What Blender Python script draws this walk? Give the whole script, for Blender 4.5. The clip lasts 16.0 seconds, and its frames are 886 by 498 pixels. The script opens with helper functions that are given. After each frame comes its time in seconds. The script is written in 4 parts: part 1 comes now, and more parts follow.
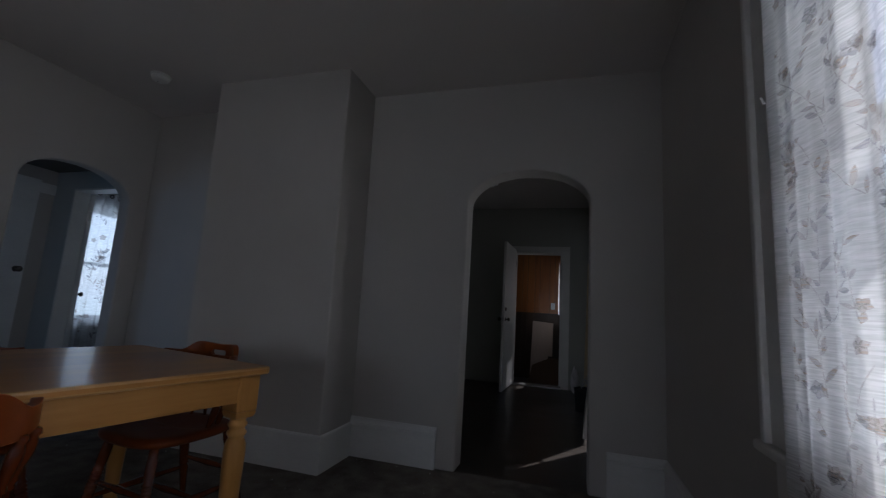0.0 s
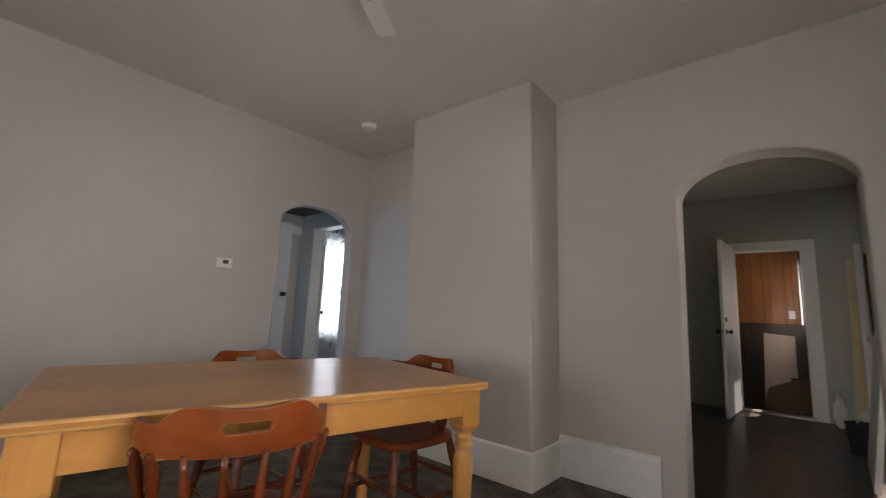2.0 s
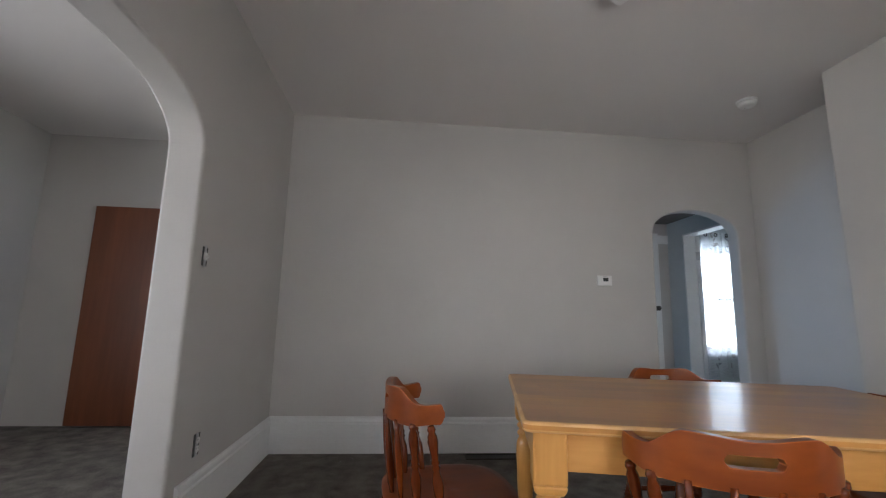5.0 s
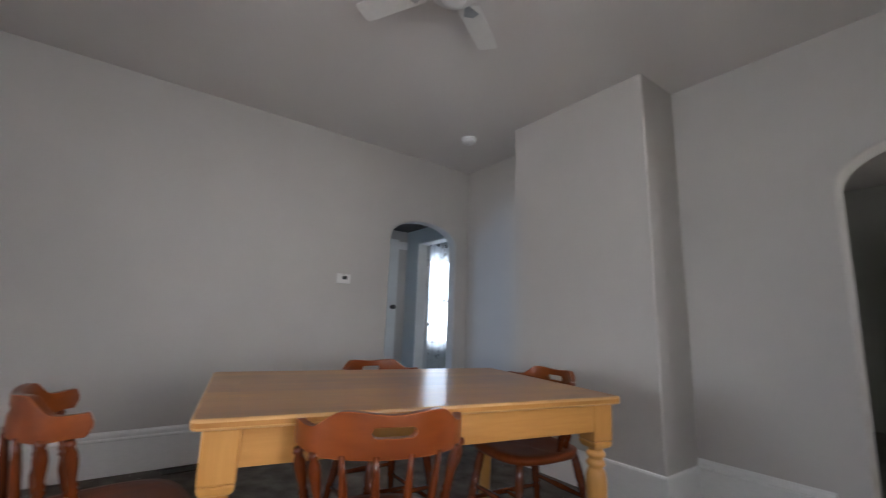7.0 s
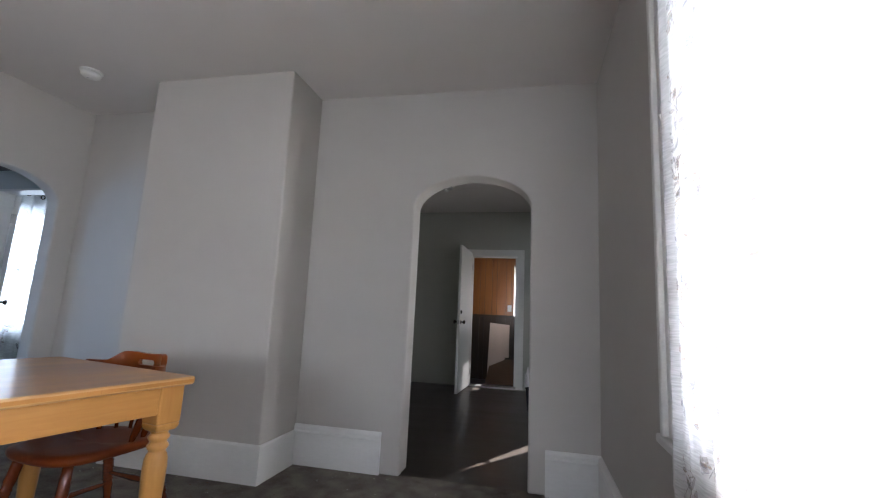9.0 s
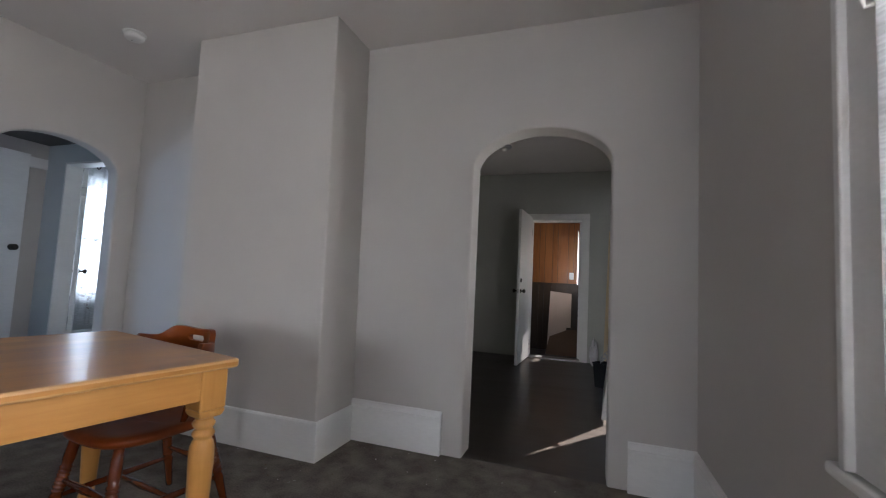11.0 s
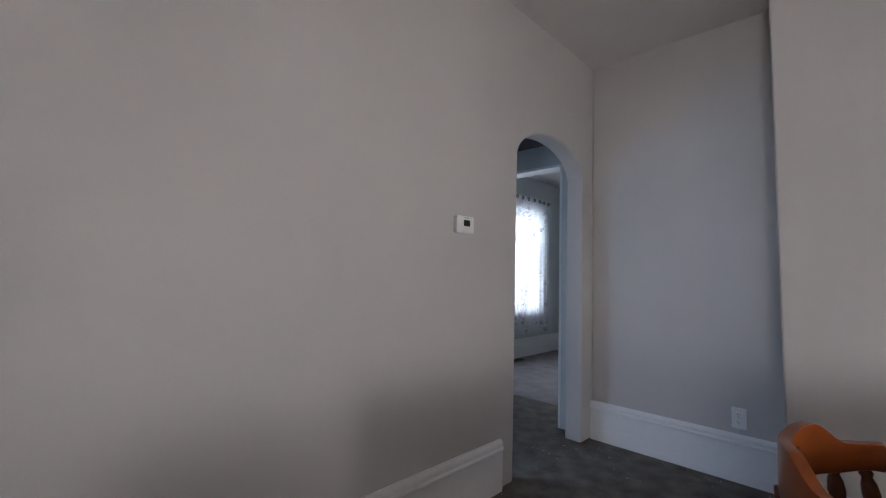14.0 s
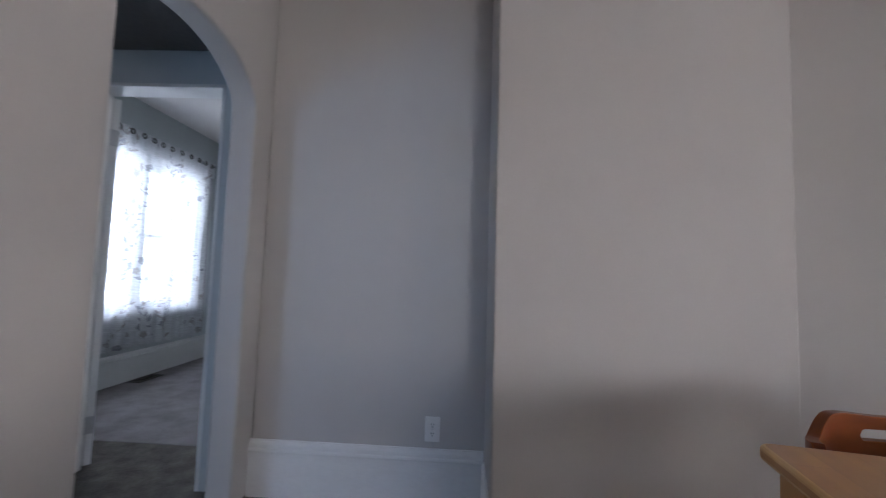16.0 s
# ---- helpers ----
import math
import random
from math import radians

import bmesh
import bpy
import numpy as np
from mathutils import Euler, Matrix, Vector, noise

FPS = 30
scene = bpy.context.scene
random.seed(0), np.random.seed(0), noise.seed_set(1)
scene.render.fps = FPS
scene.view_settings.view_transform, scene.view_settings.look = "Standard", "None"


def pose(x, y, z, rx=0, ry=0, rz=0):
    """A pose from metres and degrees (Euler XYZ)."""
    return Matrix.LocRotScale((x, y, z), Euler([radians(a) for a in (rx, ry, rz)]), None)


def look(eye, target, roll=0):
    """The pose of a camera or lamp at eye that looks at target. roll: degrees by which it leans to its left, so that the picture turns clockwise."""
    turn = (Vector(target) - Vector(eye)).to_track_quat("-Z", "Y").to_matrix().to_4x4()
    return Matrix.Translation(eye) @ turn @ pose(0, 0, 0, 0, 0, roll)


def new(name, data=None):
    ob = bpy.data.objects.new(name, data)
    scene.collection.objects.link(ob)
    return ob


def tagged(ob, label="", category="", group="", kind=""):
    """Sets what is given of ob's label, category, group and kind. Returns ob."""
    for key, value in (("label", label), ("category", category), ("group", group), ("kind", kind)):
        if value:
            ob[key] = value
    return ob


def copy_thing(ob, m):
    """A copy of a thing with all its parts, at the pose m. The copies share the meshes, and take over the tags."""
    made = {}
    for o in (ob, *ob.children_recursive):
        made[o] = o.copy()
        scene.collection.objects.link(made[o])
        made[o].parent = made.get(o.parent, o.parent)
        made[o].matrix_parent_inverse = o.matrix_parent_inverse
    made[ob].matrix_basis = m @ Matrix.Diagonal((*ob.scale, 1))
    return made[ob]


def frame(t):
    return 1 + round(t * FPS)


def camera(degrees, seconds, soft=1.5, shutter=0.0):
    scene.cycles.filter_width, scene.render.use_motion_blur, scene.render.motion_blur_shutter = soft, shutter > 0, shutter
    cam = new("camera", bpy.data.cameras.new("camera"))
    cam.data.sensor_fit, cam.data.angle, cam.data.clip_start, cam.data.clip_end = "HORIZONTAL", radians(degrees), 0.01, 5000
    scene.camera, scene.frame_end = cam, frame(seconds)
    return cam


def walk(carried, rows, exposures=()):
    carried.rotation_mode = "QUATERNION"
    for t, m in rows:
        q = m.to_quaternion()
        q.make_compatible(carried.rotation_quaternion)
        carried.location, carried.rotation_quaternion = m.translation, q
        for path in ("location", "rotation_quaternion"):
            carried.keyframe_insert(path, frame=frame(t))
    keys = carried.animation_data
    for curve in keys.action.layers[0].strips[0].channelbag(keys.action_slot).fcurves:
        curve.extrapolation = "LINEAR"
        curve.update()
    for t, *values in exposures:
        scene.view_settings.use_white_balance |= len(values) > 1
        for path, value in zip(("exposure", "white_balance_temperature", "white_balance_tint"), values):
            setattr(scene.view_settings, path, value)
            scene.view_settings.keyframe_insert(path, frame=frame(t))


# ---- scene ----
cam = camera(92.8, 16.0, soft=1.1, shutter=0.25)
PATH = [
    (0, (3.692, -2.824, 1.021), (3.121, -0.93, 1.315), 3.5),
    (0.5, (3.666, -2.799, 1.045), (2.882, -0.982, 1.333), 3.1),
    (1, (3.641, -2.779, 1.047), (2.677, -1.051, 1.341), 2.8),
    (1.5, (3.612, -2.792, 1.036), (2.515, -1.147, 1.336), 2.6),
    (2, (3.555, -2.843, 1.032), (2.271, -1.339, 1.334), 2.6),
    (2.5, (3.501, -2.902, 1.038), (2.023, -1.587, 1.331), 2.3),
    (3, (3.458, -2.948, 1.037), (1.81, -1.854, 1.334), 1.9),
    (3.5, (3.434, -3.015, 1.046), (1.65, -2.158, 1.34), 1.8),
    (4, (3.43, -3.078, 1.045), (1.551, -2.459, 1.337), 1.4),
    (4.2, (3.411, -3.101, 1.031), (1.51, -2.561, 1.334), 1.2),
    (5.25, (3.41, -3.06, 1.035), (1.445, -2.93, 1.345), 1.5),
    (6.3, (3.377, -3.029, 1.063), (1.442, -2.639, 1.379), 1.0),
    (6.5, (3.398, -3.006, 1.048), (1.516, -2.408, 1.367), 1.5),
    (7, (3.488, -2.906, 1.022), (1.903, -1.733, 1.359), 2.1),
    (7.5, (3.61, -2.88, 1.039), (2.388, -1.332, 1.373), 2.1),
    (8, (3.689, -2.851, 1.019), (2.759, -1.113, 1.357), 2.1),
    (8.5, (3.801, -2.826, 1.024), (3.202, -0.948, 1.359), 2.5),
    (8.7, (3.829, -2.826, 1.03), (3.333, -0.916, 1.361), 2.6),
    (9.75, (3.835, -2.70, 1.05), (3.467, -0.754, 1.30), 2.6),
    (10.8, (3.77, -2.515, 1.06), (3.126, -0.627, 1.207), 2.6),
    (11, (3.702, -2.532, 1.075), (3.05, -0.646, 1.218), 2.8),
    (11.5, (3.317, -2.612, 1.105), (2.655, -0.73, 1.236), 2.9),
    (12, (2.88, -2.583, 1.117), (1.928, -0.828, 1.245), 3.1),
    (12.5, (2.46, -2.652, 1.137), (1.118, -1.176, 1.259), 2.8),
    (13, (2.14, -2.905, 1.19), (0.692, -1.531, 1.305), 2.4),
    (13.5, (1.714, -2.922, 1.091), (0.258, -1.559, 1.242), 1.9),
    (14, (1.367, -2.923, 1.108), (-0.033, -1.501, 1.235), 1.5),
    (14.5, (1.233, -2.855, 1.132), (0.085, -1.221, 1.242), 1.7),
    (15, (1.036, -2.557, 1.11), (0.193, -0.747, 1.216), 1.8),
    (15.5, (0.98, -2.316, 1.105), (0.47, -0.386, 1.227), 2.2),
    (16, (0.972, -2.036, 1.076), (0.887, -0.042, 1.199), 2.2),
]
EXPOSURES = [(0.0, 0.02, 5850, 14), (0.3, 0.78, 6400, 16), (0.6, 1.63, 7000, 19), (0.9, 1.81, 7500, 22), (1.5, 2.15, 7450, 20),
             (2.5, 2.26, 7050, 17), (4.0, 2.35, 6600, 13), (6.5, 2.33, 6200, 12), (7.5, 2.30, 6450, 16), (8.5, 2.63, 6150, 14), (11.0, 2.47, 6300, 15),
             (12.0, 2.12, 6600, 18), (12.5, 1.92, 6600, 18), (13.0, 2.12, 6450, 18), (13.5, 2.24, 6400, 18), (14.5, 2.46, 6450, 20), (16.0, 2.46, 6350, 20)]
walk(cam, [(t, look(eye, target, roll)) for t, eye, target, roll in PATH], EXPOSURES)

# ---------- light of the place ----------
world = bpy.data.worlds.new("sky")
scene.world = world
world.use_nodes = True
wn = world.node_tree
sky = wn.nodes.new("ShaderNodeTexSky")
sky.sky_type = "NISHITA"
sky.sun_disc = False
SUN_AZ, SUN_EL = math.atan2(0.60, 0.80), radians(50)
sky.sun_elevation, sky.sun_rotation = SUN_EL, SUN_AZ
wn.links.new(sky.outputs[0], wn.nodes["Background"].inputs[0])
wn.nodes["Background"].inputs[1].default_value = 0.10


def lamp(name, kind, m, energy, color=(1, 1, 1), size=None, angle=None, spread=None):
    data = bpy.data.lights.new(name, kind)
    data.energy, data.color = energy, color
    if size:
        data.shape, data.size, data.size_y = "RECTANGLE", size[0], size[1]
    if angle:
        data.angle = radians(angle)
    if spread:
        data.spread = radians(spread)
    ob = new(name, data)
    ob.matrix_world = m
    return ob


sun_dir = Vector((math.sin(SUN_AZ) * math.cos(SUN_EL), math.cos(SUN_AZ) * math.cos(SUN_EL), math.sin(SUN_EL)))
lamp("sun", "SUN", look(sun_dir * 30, (0, 0, 0)), 5.0, (1.0, 0.95, 0.87), angle=0.6)
# daylight standing in the window and door openings
lamp("daylight_dining_low", "AREA", look((4.50, -2.08, 1.09), (0, -2.9, 1.15)), 3.0, (0.97, 0.98, 1.0), (1.05, 0.74), spread=100)
lamp("daylight_dining_high", "AREA", look((4.50, -2.08, 1.84), (0, -2.9, 1.2)), 1.9, (0.94, 0.97, 1.0), (1.05, 0.74), spread=100)
lamp("daylight_dining_corner", "AREA", look((4.50, -3.74, 1.02), (1.9, -0.4, 0.80)), 1.9, (1.0, 0.97, 0.93), (0.32, 0.46), spread=105)
lamp("daylight_bedroom", "AREA", look((-2.42, 1.74, 1.36), (0, 1.74, 1.3)), 16, (0.70, 0.84, 1.0), (1.9, 1.4))
lamp("daylight_front", "AREA", look((2.45, -6.62, 1.25), (2.75, -4.0, 1.22)), 8.4, (0.90, 0.94, 1.0), (1.1, 1.0))
lamp("daylight_porch", "AREA", look((3.71, 4.54, 1.42), (2.9, 4.64, 1.3)), 0.75, (1.0, 0.95, 0.88), (0.50, 0.85))
lamp("daylight_side", "AREA", look((-2.2, -2.25, 1.40), (-0.2, -1.2, 0.70)), 7.0, (0.36, 0.62, 1.0), (1.25, 1.35))

# added fill from an unseen kitchen opening, brightens the kitchen walls and back door
lamp("fill_kitchen", "AREA", look((4.36, 0.50, 1.50), (3.0, 1.6, 1.2)), 1.5, (1.0, 0.98, 0.94), (0.5, 1.0))

# ---------- dimensions ----------
CEIL = 2.665
E_X, S_Y = 4.25, -4.04
WT = 0.17                      # thickness of the inner walls
WW = 0.122                     # thickness of the hall wall
BR_L, BR_R, BR_Y = 1.09, 2.225, -0.405   # chimney breast
K_N, K_E, K_W, K_CEIL = 3.86, 4.12, 1.45, 2.74  # kitchen
B_W, B_N, B_CEIL = -2.04, 3.2, 2.58      # bedroom
H_W, H_CEIL = -1.24, 2.17                # little hall


# ---------- materials ----------
def nodes_of(name):
    m = bpy.data.materials.new(name)
    m.use_nodes = True
    return m, m.node_tree.nodes, m.node_tree.links, m.node_tree.nodes["Principled BSDF"]


def surface(name, a, b, rough=0.5, big=1.5, fine=60.0, bump=0.1, depth=0.002, stretch=(1, 1, 1), metal=0.0,
            rvar=0.08, coat=0.0, contrast=0.5, spec=0.5, mix=0.45):
    """Two tones mixed by a broad and a fine noise, with relief and uneven gloss."""
    m, n, l, p = nodes_of(name)
    tc, mp = n.new("ShaderNodeTexCoord"), n.new("ShaderNodeMapping")
    mp.inputs["Scale"].default_value = stretch
    l.new(tc.outputs["Object"], mp.inputs[0])
    n1, n2 = n.new("ShaderNodeTexNoise"), n.new("ShaderNodeTexNoise")
    n1.inputs["Scale"].default_value, n1.inputs["Detail"].default_value = big, 6
    n2.inputs["Scale"].default_value, n2.inputs["Detail"].default_value = fine, 4
    l.new(mp.outputs[0], n1.inputs[0]), l.new(mp.outputs[0], n2.inputs[0])
    mx = n.new("ShaderNodeMath")
    mx.operation = "MULTIPLY_ADD"
    mx.inputs[1].default_value = mix
    l.new(n2.outputs[0], mx.inputs[0])
    sc = n.new("ShaderNodeMath")
    sc.operation = "MULTIPLY"
    sc.inputs[1].default_value = 1 - mix
    l.new(n1.outputs[0], sc.inputs[0]), l.new(sc.outputs[0], mx.inputs[2])
    ramp = n.new("ShaderNodeValToRGB")
    ramp.color_ramp.elements[0].position, ramp.color_ramp.elements[1].position = 0.5 - contrast / 2.4, 0.5 + contrast / 2.4
    ramp.color_ramp.elements[0].color, ramp.color_ramp.elements[1].color = (*a, 1), (*b, 1)
    l.new(mx.outputs[0], ramp.inputs[0]), l.new(ramp.outputs[0], p.inputs["Base Color"])
    rr = n.new("ShaderNodeMapRange")
    rr.inputs[3].default_value, rr.inputs[4].default_value = max(rough - rvar, 0.02), min(rough + rvar, 1)
    l.new(n1.outputs[0], rr.inputs[0]), l.new(rr.outputs[0], p.inputs["Roughness"])
    if bump:
        bp = n.new("ShaderNodeBump")
        bp.inputs["Strength"].default_value, bp.inputs["Distance"].default_value = bump, depth
        l.new(mx.outputs[0], bp.inputs["Height"]), l.new(bp.outputs[0], p.inputs["Normal"])
    p.inputs["Metallic"].default_value = metal
    p.inputs["Coat Weight"].default_value = coat
    p.inputs["Coat Roughness"].default_value = 0.12
    p.inputs["Specular IOR Level"].default_value = spec
    return m


def wood(name, a, b, axis, rough=0.35, coat=0.3, rings=9.0, spec=0.5, relief=0.12):
    """Grain that runs along one axis: stretched noise through a wave."""
    m, n, l, p = nodes_of(name)
    tc, mp = n.new("ShaderNodeTexCoord"), n.new("ShaderNodeMapping")
    s = [rings, rings, rings]
    s[axis] = rings * 0.09
    mp.inputs["Scale"].default_value = s
    info = n.new("ShaderNodeObjectInfo")
    off = n.new("ShaderNodeVectorMath")
    off.operation = "SCALE"
    off.inputs[0].default_value = (7, 3, 5)
    l.new(info.outputs["Random"], off.inputs["Scale"])
    l.new(tc.outputs["Object"], mp.inputs[0]), l.new(off.outputs[0], mp.inputs["Location"])
    nz, fine = n.new("ShaderNodeTexNoise"), n.new("ShaderNodeTexNoise")
    nz.inputs["Scale"].default_value, nz.inputs["Detail"].default_value, nz.inputs["Distortion"].default_value = 1.2, 8, 0.7
    fine.inputs["Scale"].default_value, fine.inputs["Detail"].default_value = 9, 5
    l.new(mp.outputs[0], nz.inputs[0]), l.new(mp.outputs[0], fine.inputs[0])
    mx = n.new("ShaderNodeMath")
    mx.operation = "MULTIPLY_ADD"
    mx.inputs[1].default_value = 0.35
    sc = n.new("ShaderNodeMath")
    sc.operation = "MULTIPLY"
    sc.inputs[1].default_value = 0.65
    l.new(fine.outputs[0], mx.inputs[0]), l.new(nz.outputs[0], sc.inputs[0]), l.new(sc.outputs[0], mx.inputs[2])
    ramp = n.new("ShaderNodeValToRGB")
    ramp.color_ramp.elements[0].position, ramp.color_ramp.elements[1].position = 0.33, 0.66
    ramp.color_ramp.elements[0].color, ramp.color_ramp.elements[1].color = (*a, 1), (*b, 1)
    l.new(mx.outputs[0], ramp.inputs[0]), l.new(ramp.outputs[0], p.inputs["Base Color"])
    rr = n.new("ShaderNodeMapRange")
    rr.inputs[3].default_value, rr.inputs[4].default_value = rough - 0.08, rough + 0.1
    l.new(mx.outputs[0], rr.inputs[0]), l.new(rr.outputs[0], p.inputs["Roughness"])
    bp = n.new("ShaderNodeBump")
    bp.inputs["Strength"].default_value, bp.inputs["Distance"].default_value = relief, 0.001
    l.new(mx.outputs[0], bp.inputs["Height"])
    if relief:
        l.new(bp.outputs[0], p.inputs["Normal"])
    p.inputs["Coat Weight"].default_value, p.inputs["Coat Roughness"].default_value = coat, 0.15
    p.inputs["Specular IOR Level"].default_value = spec
    return m


def staved(name, tones, rough=0.33, coat=0.30):
    """A varnished top glued up from staves that run along x, each of its own tone, under an uneven brushed film."""
    m = wood(name, tones[0], tones[1], 0, rough, coat, 4.0, 0.35, 0.0)
    n, l = m.node_tree.nodes, m.node_tree.links
    p = n["Principled BSDF"]
    grain = p.inputs["Base Color"].links[0].from_socket
    tc = n.new("ShaderNodeTexCoord")
    br = n.new("ShaderNodeTexBrick")
    br.offset, br.offset_frequency = 0.37, 2
    br.inputs["Color1"].default_value, br.inputs["Color2"].default_value = (0.86, 0.84, 0.82, 1), (1.04, 1.03, 1.02, 1)
    br.inputs["Mortar"].default_value = (0.80, 0.76, 0.72, 1)
    br.inputs["Scale"].default_value, br.inputs["Mortar Size"].default_value, br.inputs["Mortar Smooth"].default_value = 1.0, 0.0009, 0.4
    br.inputs["Brick Width"].default_value, br.inputs["Row Height"].default_value = 0.62, 0.082
    l.new(tc.outputs["Object"], br.inputs["Vector"])
    wear = n.new("ShaderNodeTexNoise")
    wear.inputs["Scale"].default_value, wear.inputs["Detail"].default_value = 2.6, 5
    l.new(tc.outputs["Object"], wear.inputs[0])
    mr = n.new("ShaderNodeMapRange")
    mr.inputs[1].default_value, mr.inputs[2].default_value, mr.inputs[3].default_value, mr.inputs[4].default_value = 0.3, 0.7, 0.82, 1.08
    l.new(wear.outputs[0], mr.inputs[0])
    k1, k2 = n.new("ShaderNodeVectorMath"), n.new("ShaderNodeVectorMath")
    k1.operation, k2.operation = "MULTIPLY", "SCALE"
    l.new(grain, k1.inputs[0]), l.new(br.outputs["Color"], k1.inputs[1])
    l.new(k1.outputs[0], k2.inputs[0]), l.new(mr.outputs[0], k2.inputs["Scale"])
    l.new(k2.outputs[0], p.inputs["Base Color"])
    film, fine = n.new("ShaderNodeTexNoise"), n.new("ShaderNodeBump")
    mp = n.new("ShaderNodeMapping")
    mp.inputs["Scale"].default_value = (6, 26, 6)
    l.new(tc.outputs["Object"], mp.inputs[0]), l.new(mp.outputs[0], film.inputs[0])
    film.inputs["Scale"].default_value, film.inputs["Detail"].default_value = 1.6, 4
    fine.inputs["Strength"].default_value, fine.inputs["Distance"].default_value = 0.11, 0.0025
    l.new(film.outputs[0], fine.inputs["Height"]), l.new(fine.outputs[0], p.inputs["Coat Normal"])
    p.inputs["Coat Roughness"].default_value = 0.12
    return m


M_WALL = surface("greige_paint", (0.475, 0.45, 0.425), (0.57, 0.54, 0.51), 0.62, 0.9, 150, 0.22, 0.003, contrast=0.6, mix=0.16)
M_CEIL = surface("ceiling_paint", (0.67, 0.635, 0.61), (0.74, 0.70, 0.675), 0.8, 0.8, 160, 0.2, 0.003, contrast=0.7, mix=0.16)
M_KWALL = surface("kitchen_paint", (0.41, 0.415, 0.385), (0.47, 0.475, 0.44), 0.55, 0.8, 40, 0.2, 0.002, mix=0.2)
M_BWALL = surface("bedroom_paint", (0.50, 0.53, 0.53), (0.56, 0.585, 0.58), 0.6, 0.9, 45, 0.2, 0.002, mix=0.2)
M_TRIM = surface("white_trim_paint", (0.72, 0.715, 0.70), (0.80, 0.795, 0.78), 0.42, 2.5, 30, 0.12, 0.0015, stretch=(1, 1, 3))
# near-black base colour: the shade on the unlit hall ceiling is put in here
M_DARK = surface("hall_ceiling_shade", (0.10, 0.095, 0.09), (0.14, 0.13, 0.125), 0.8, 2, 40)
M_OAK = staved("honey_oak_top", ((0.37, 0.155, 0.035), (0.55, 0.262, 0.068)))
M_OAKA = wood("honey_oak_apron", (0.42, 0.188, 0.042), (0.55, 0.272, 0.074), 0, 0.36, 0.25, 8.0)
M_OAKY = wood("honey_oak_end", (0.42, 0.188, 0.042), (0.55, 0.272, 0.074), 1, 0.36, 0.25, 8.0)
M_OAKZ = wood("honey_oak_leg", (0.45, 0.205, 0.048), (0.56, 0.28, 0.075), 2, 0.34, 0.3, 9.0)
M_OAKW = wood("worn_oak_edge", (0.42, 0.20, 0.06), (0.66, 0.40, 0.16), 0, 0.42, 0.1, 14.0)
M_MAPLE = wood("red_stained_maple", (0.122, 0.0225, 0.0030), (0.215, 0.049, 0.0072), 0, 0.30, 0.24, 4.0, 0.30)
M_MAPLEZ = wood("red_stained_turning", (0.072, 0.013, 0.0024), (0.130, 0.026, 0.0048), 2, 0.20, 0.35, 10.0)
M_SEAT = wood("red_stained_seat", (0.100, 0.0175, 0.0026), (0.180, 0.038, 0.0058), 1, 0.46, 0.0, 4.0, 0.22)
M_MAPLEW = wood("worn_maple_edge", (0.17, 0.034, 0.005), (0.32, 0.095, 0.022), 0, 0.36, 0.08, 16.0, 0.3)
M_PANEL = wood("orange_panelling", (0.19, 0.060, 0.013), (0.34, 0.125, 0.028), 2, 0.4, 0.25, 6.0)
M_PANELD = wood("dark_panelling", (0.028, 0.016, 0.010), (0.055, 0.032, 0.019), 2, 0.5, 0.1, 6.0)
M_REDDOOR = wood("red_brown_door", (0.13, 0.036, 0.012), (0.21, 0.062, 0.022), 2, 0.42, 0.15, 3.0)
M_PINE = wood("pale_pine_plank", (0.55, 0.43, 0.26), (0.68, 0.56, 0.38), 2, 0.6, 0.0, 7.0)
M_BOARD = surface("bare_board", (0.40, 0.31, 0.26), (0.50, 0.40, 0.34), 0.8, 3, 50)
M_CARDB = surface("brown_fibreboard", (0.10, 0.058, 0.036), (0.15, 0.088, 0.055), 0.8, 4, 60)
M_PLASTIC = surface("white_plastic", (0.74, 0.73, 0.70), (0.80, 0.79, 0.77), 0.35, 6, 80, 0.02)
M_BLACK = surface("black_plastic", (0.012, 0.012, 0.013), (0.03, 0.03, 0.032), 0.4, 6, 80, 0.05)
M_BIN = surface("black_rubber", (0.006, 0.006, 0.007), (0.014, 0.014, 0.015), 0.65, 6, 80, 0.05, spec=0.25)
M_LCD = surface("grey_display", (0.03, 0.035, 0.03), (0.05, 0.055, 0.05), 0.15, 6, 40, 0.0)
M_STEEL = surface("brushed_steel", (0.42, 0.42, 0.43), (0.60, 0.60, 0.61), 0.3, 8, 120, 0.05, metal=1.0)
M_BRONZE = surface("dark_bronze", (0.06, 0.055, 0.05), (0.12, 0.11, 0.10), 0.35, 8, 120, 0.05, metal=1.0)
M_GRILLE = surface("brown_grille", (0.035, 0.028, 0.022), (0.06, 0.05, 0.04), 0.45, 8, 90, 0.1, metal=0.4)
M_VINYL = surface("dark_plank_vinyl", (0.016, 0.012, 0.010), (0.042, 0.033, 0.027), 0.34, 2.0, 9.0, 0.15, 0.001, stretch=(0.5, 3, 1), spec=0.35)
M_CONC = surface("porch_floor", (0.30, 0.28, 0.27), (0.42, 0.40, 0.39), 0.8, 3, 40)
M_GRASS = surface("lawn", (0.05, 0.09, 0.025), (0.10, 0.15, 0.05), 0.9, 0.6, 12, 0.5, 0.02)
M_BAG = surface("cloudy_plastic", (0.62, 0.60, 0.62), (0.82, 0.80, 0.82), 0.3, 12, 40, 0.4, 0.01)
M_FAN = surface("fan_white", (0.74, 0.72, 0.69), (0.80, 0.78, 0.75), 0.45, 5, 40, 0.05)
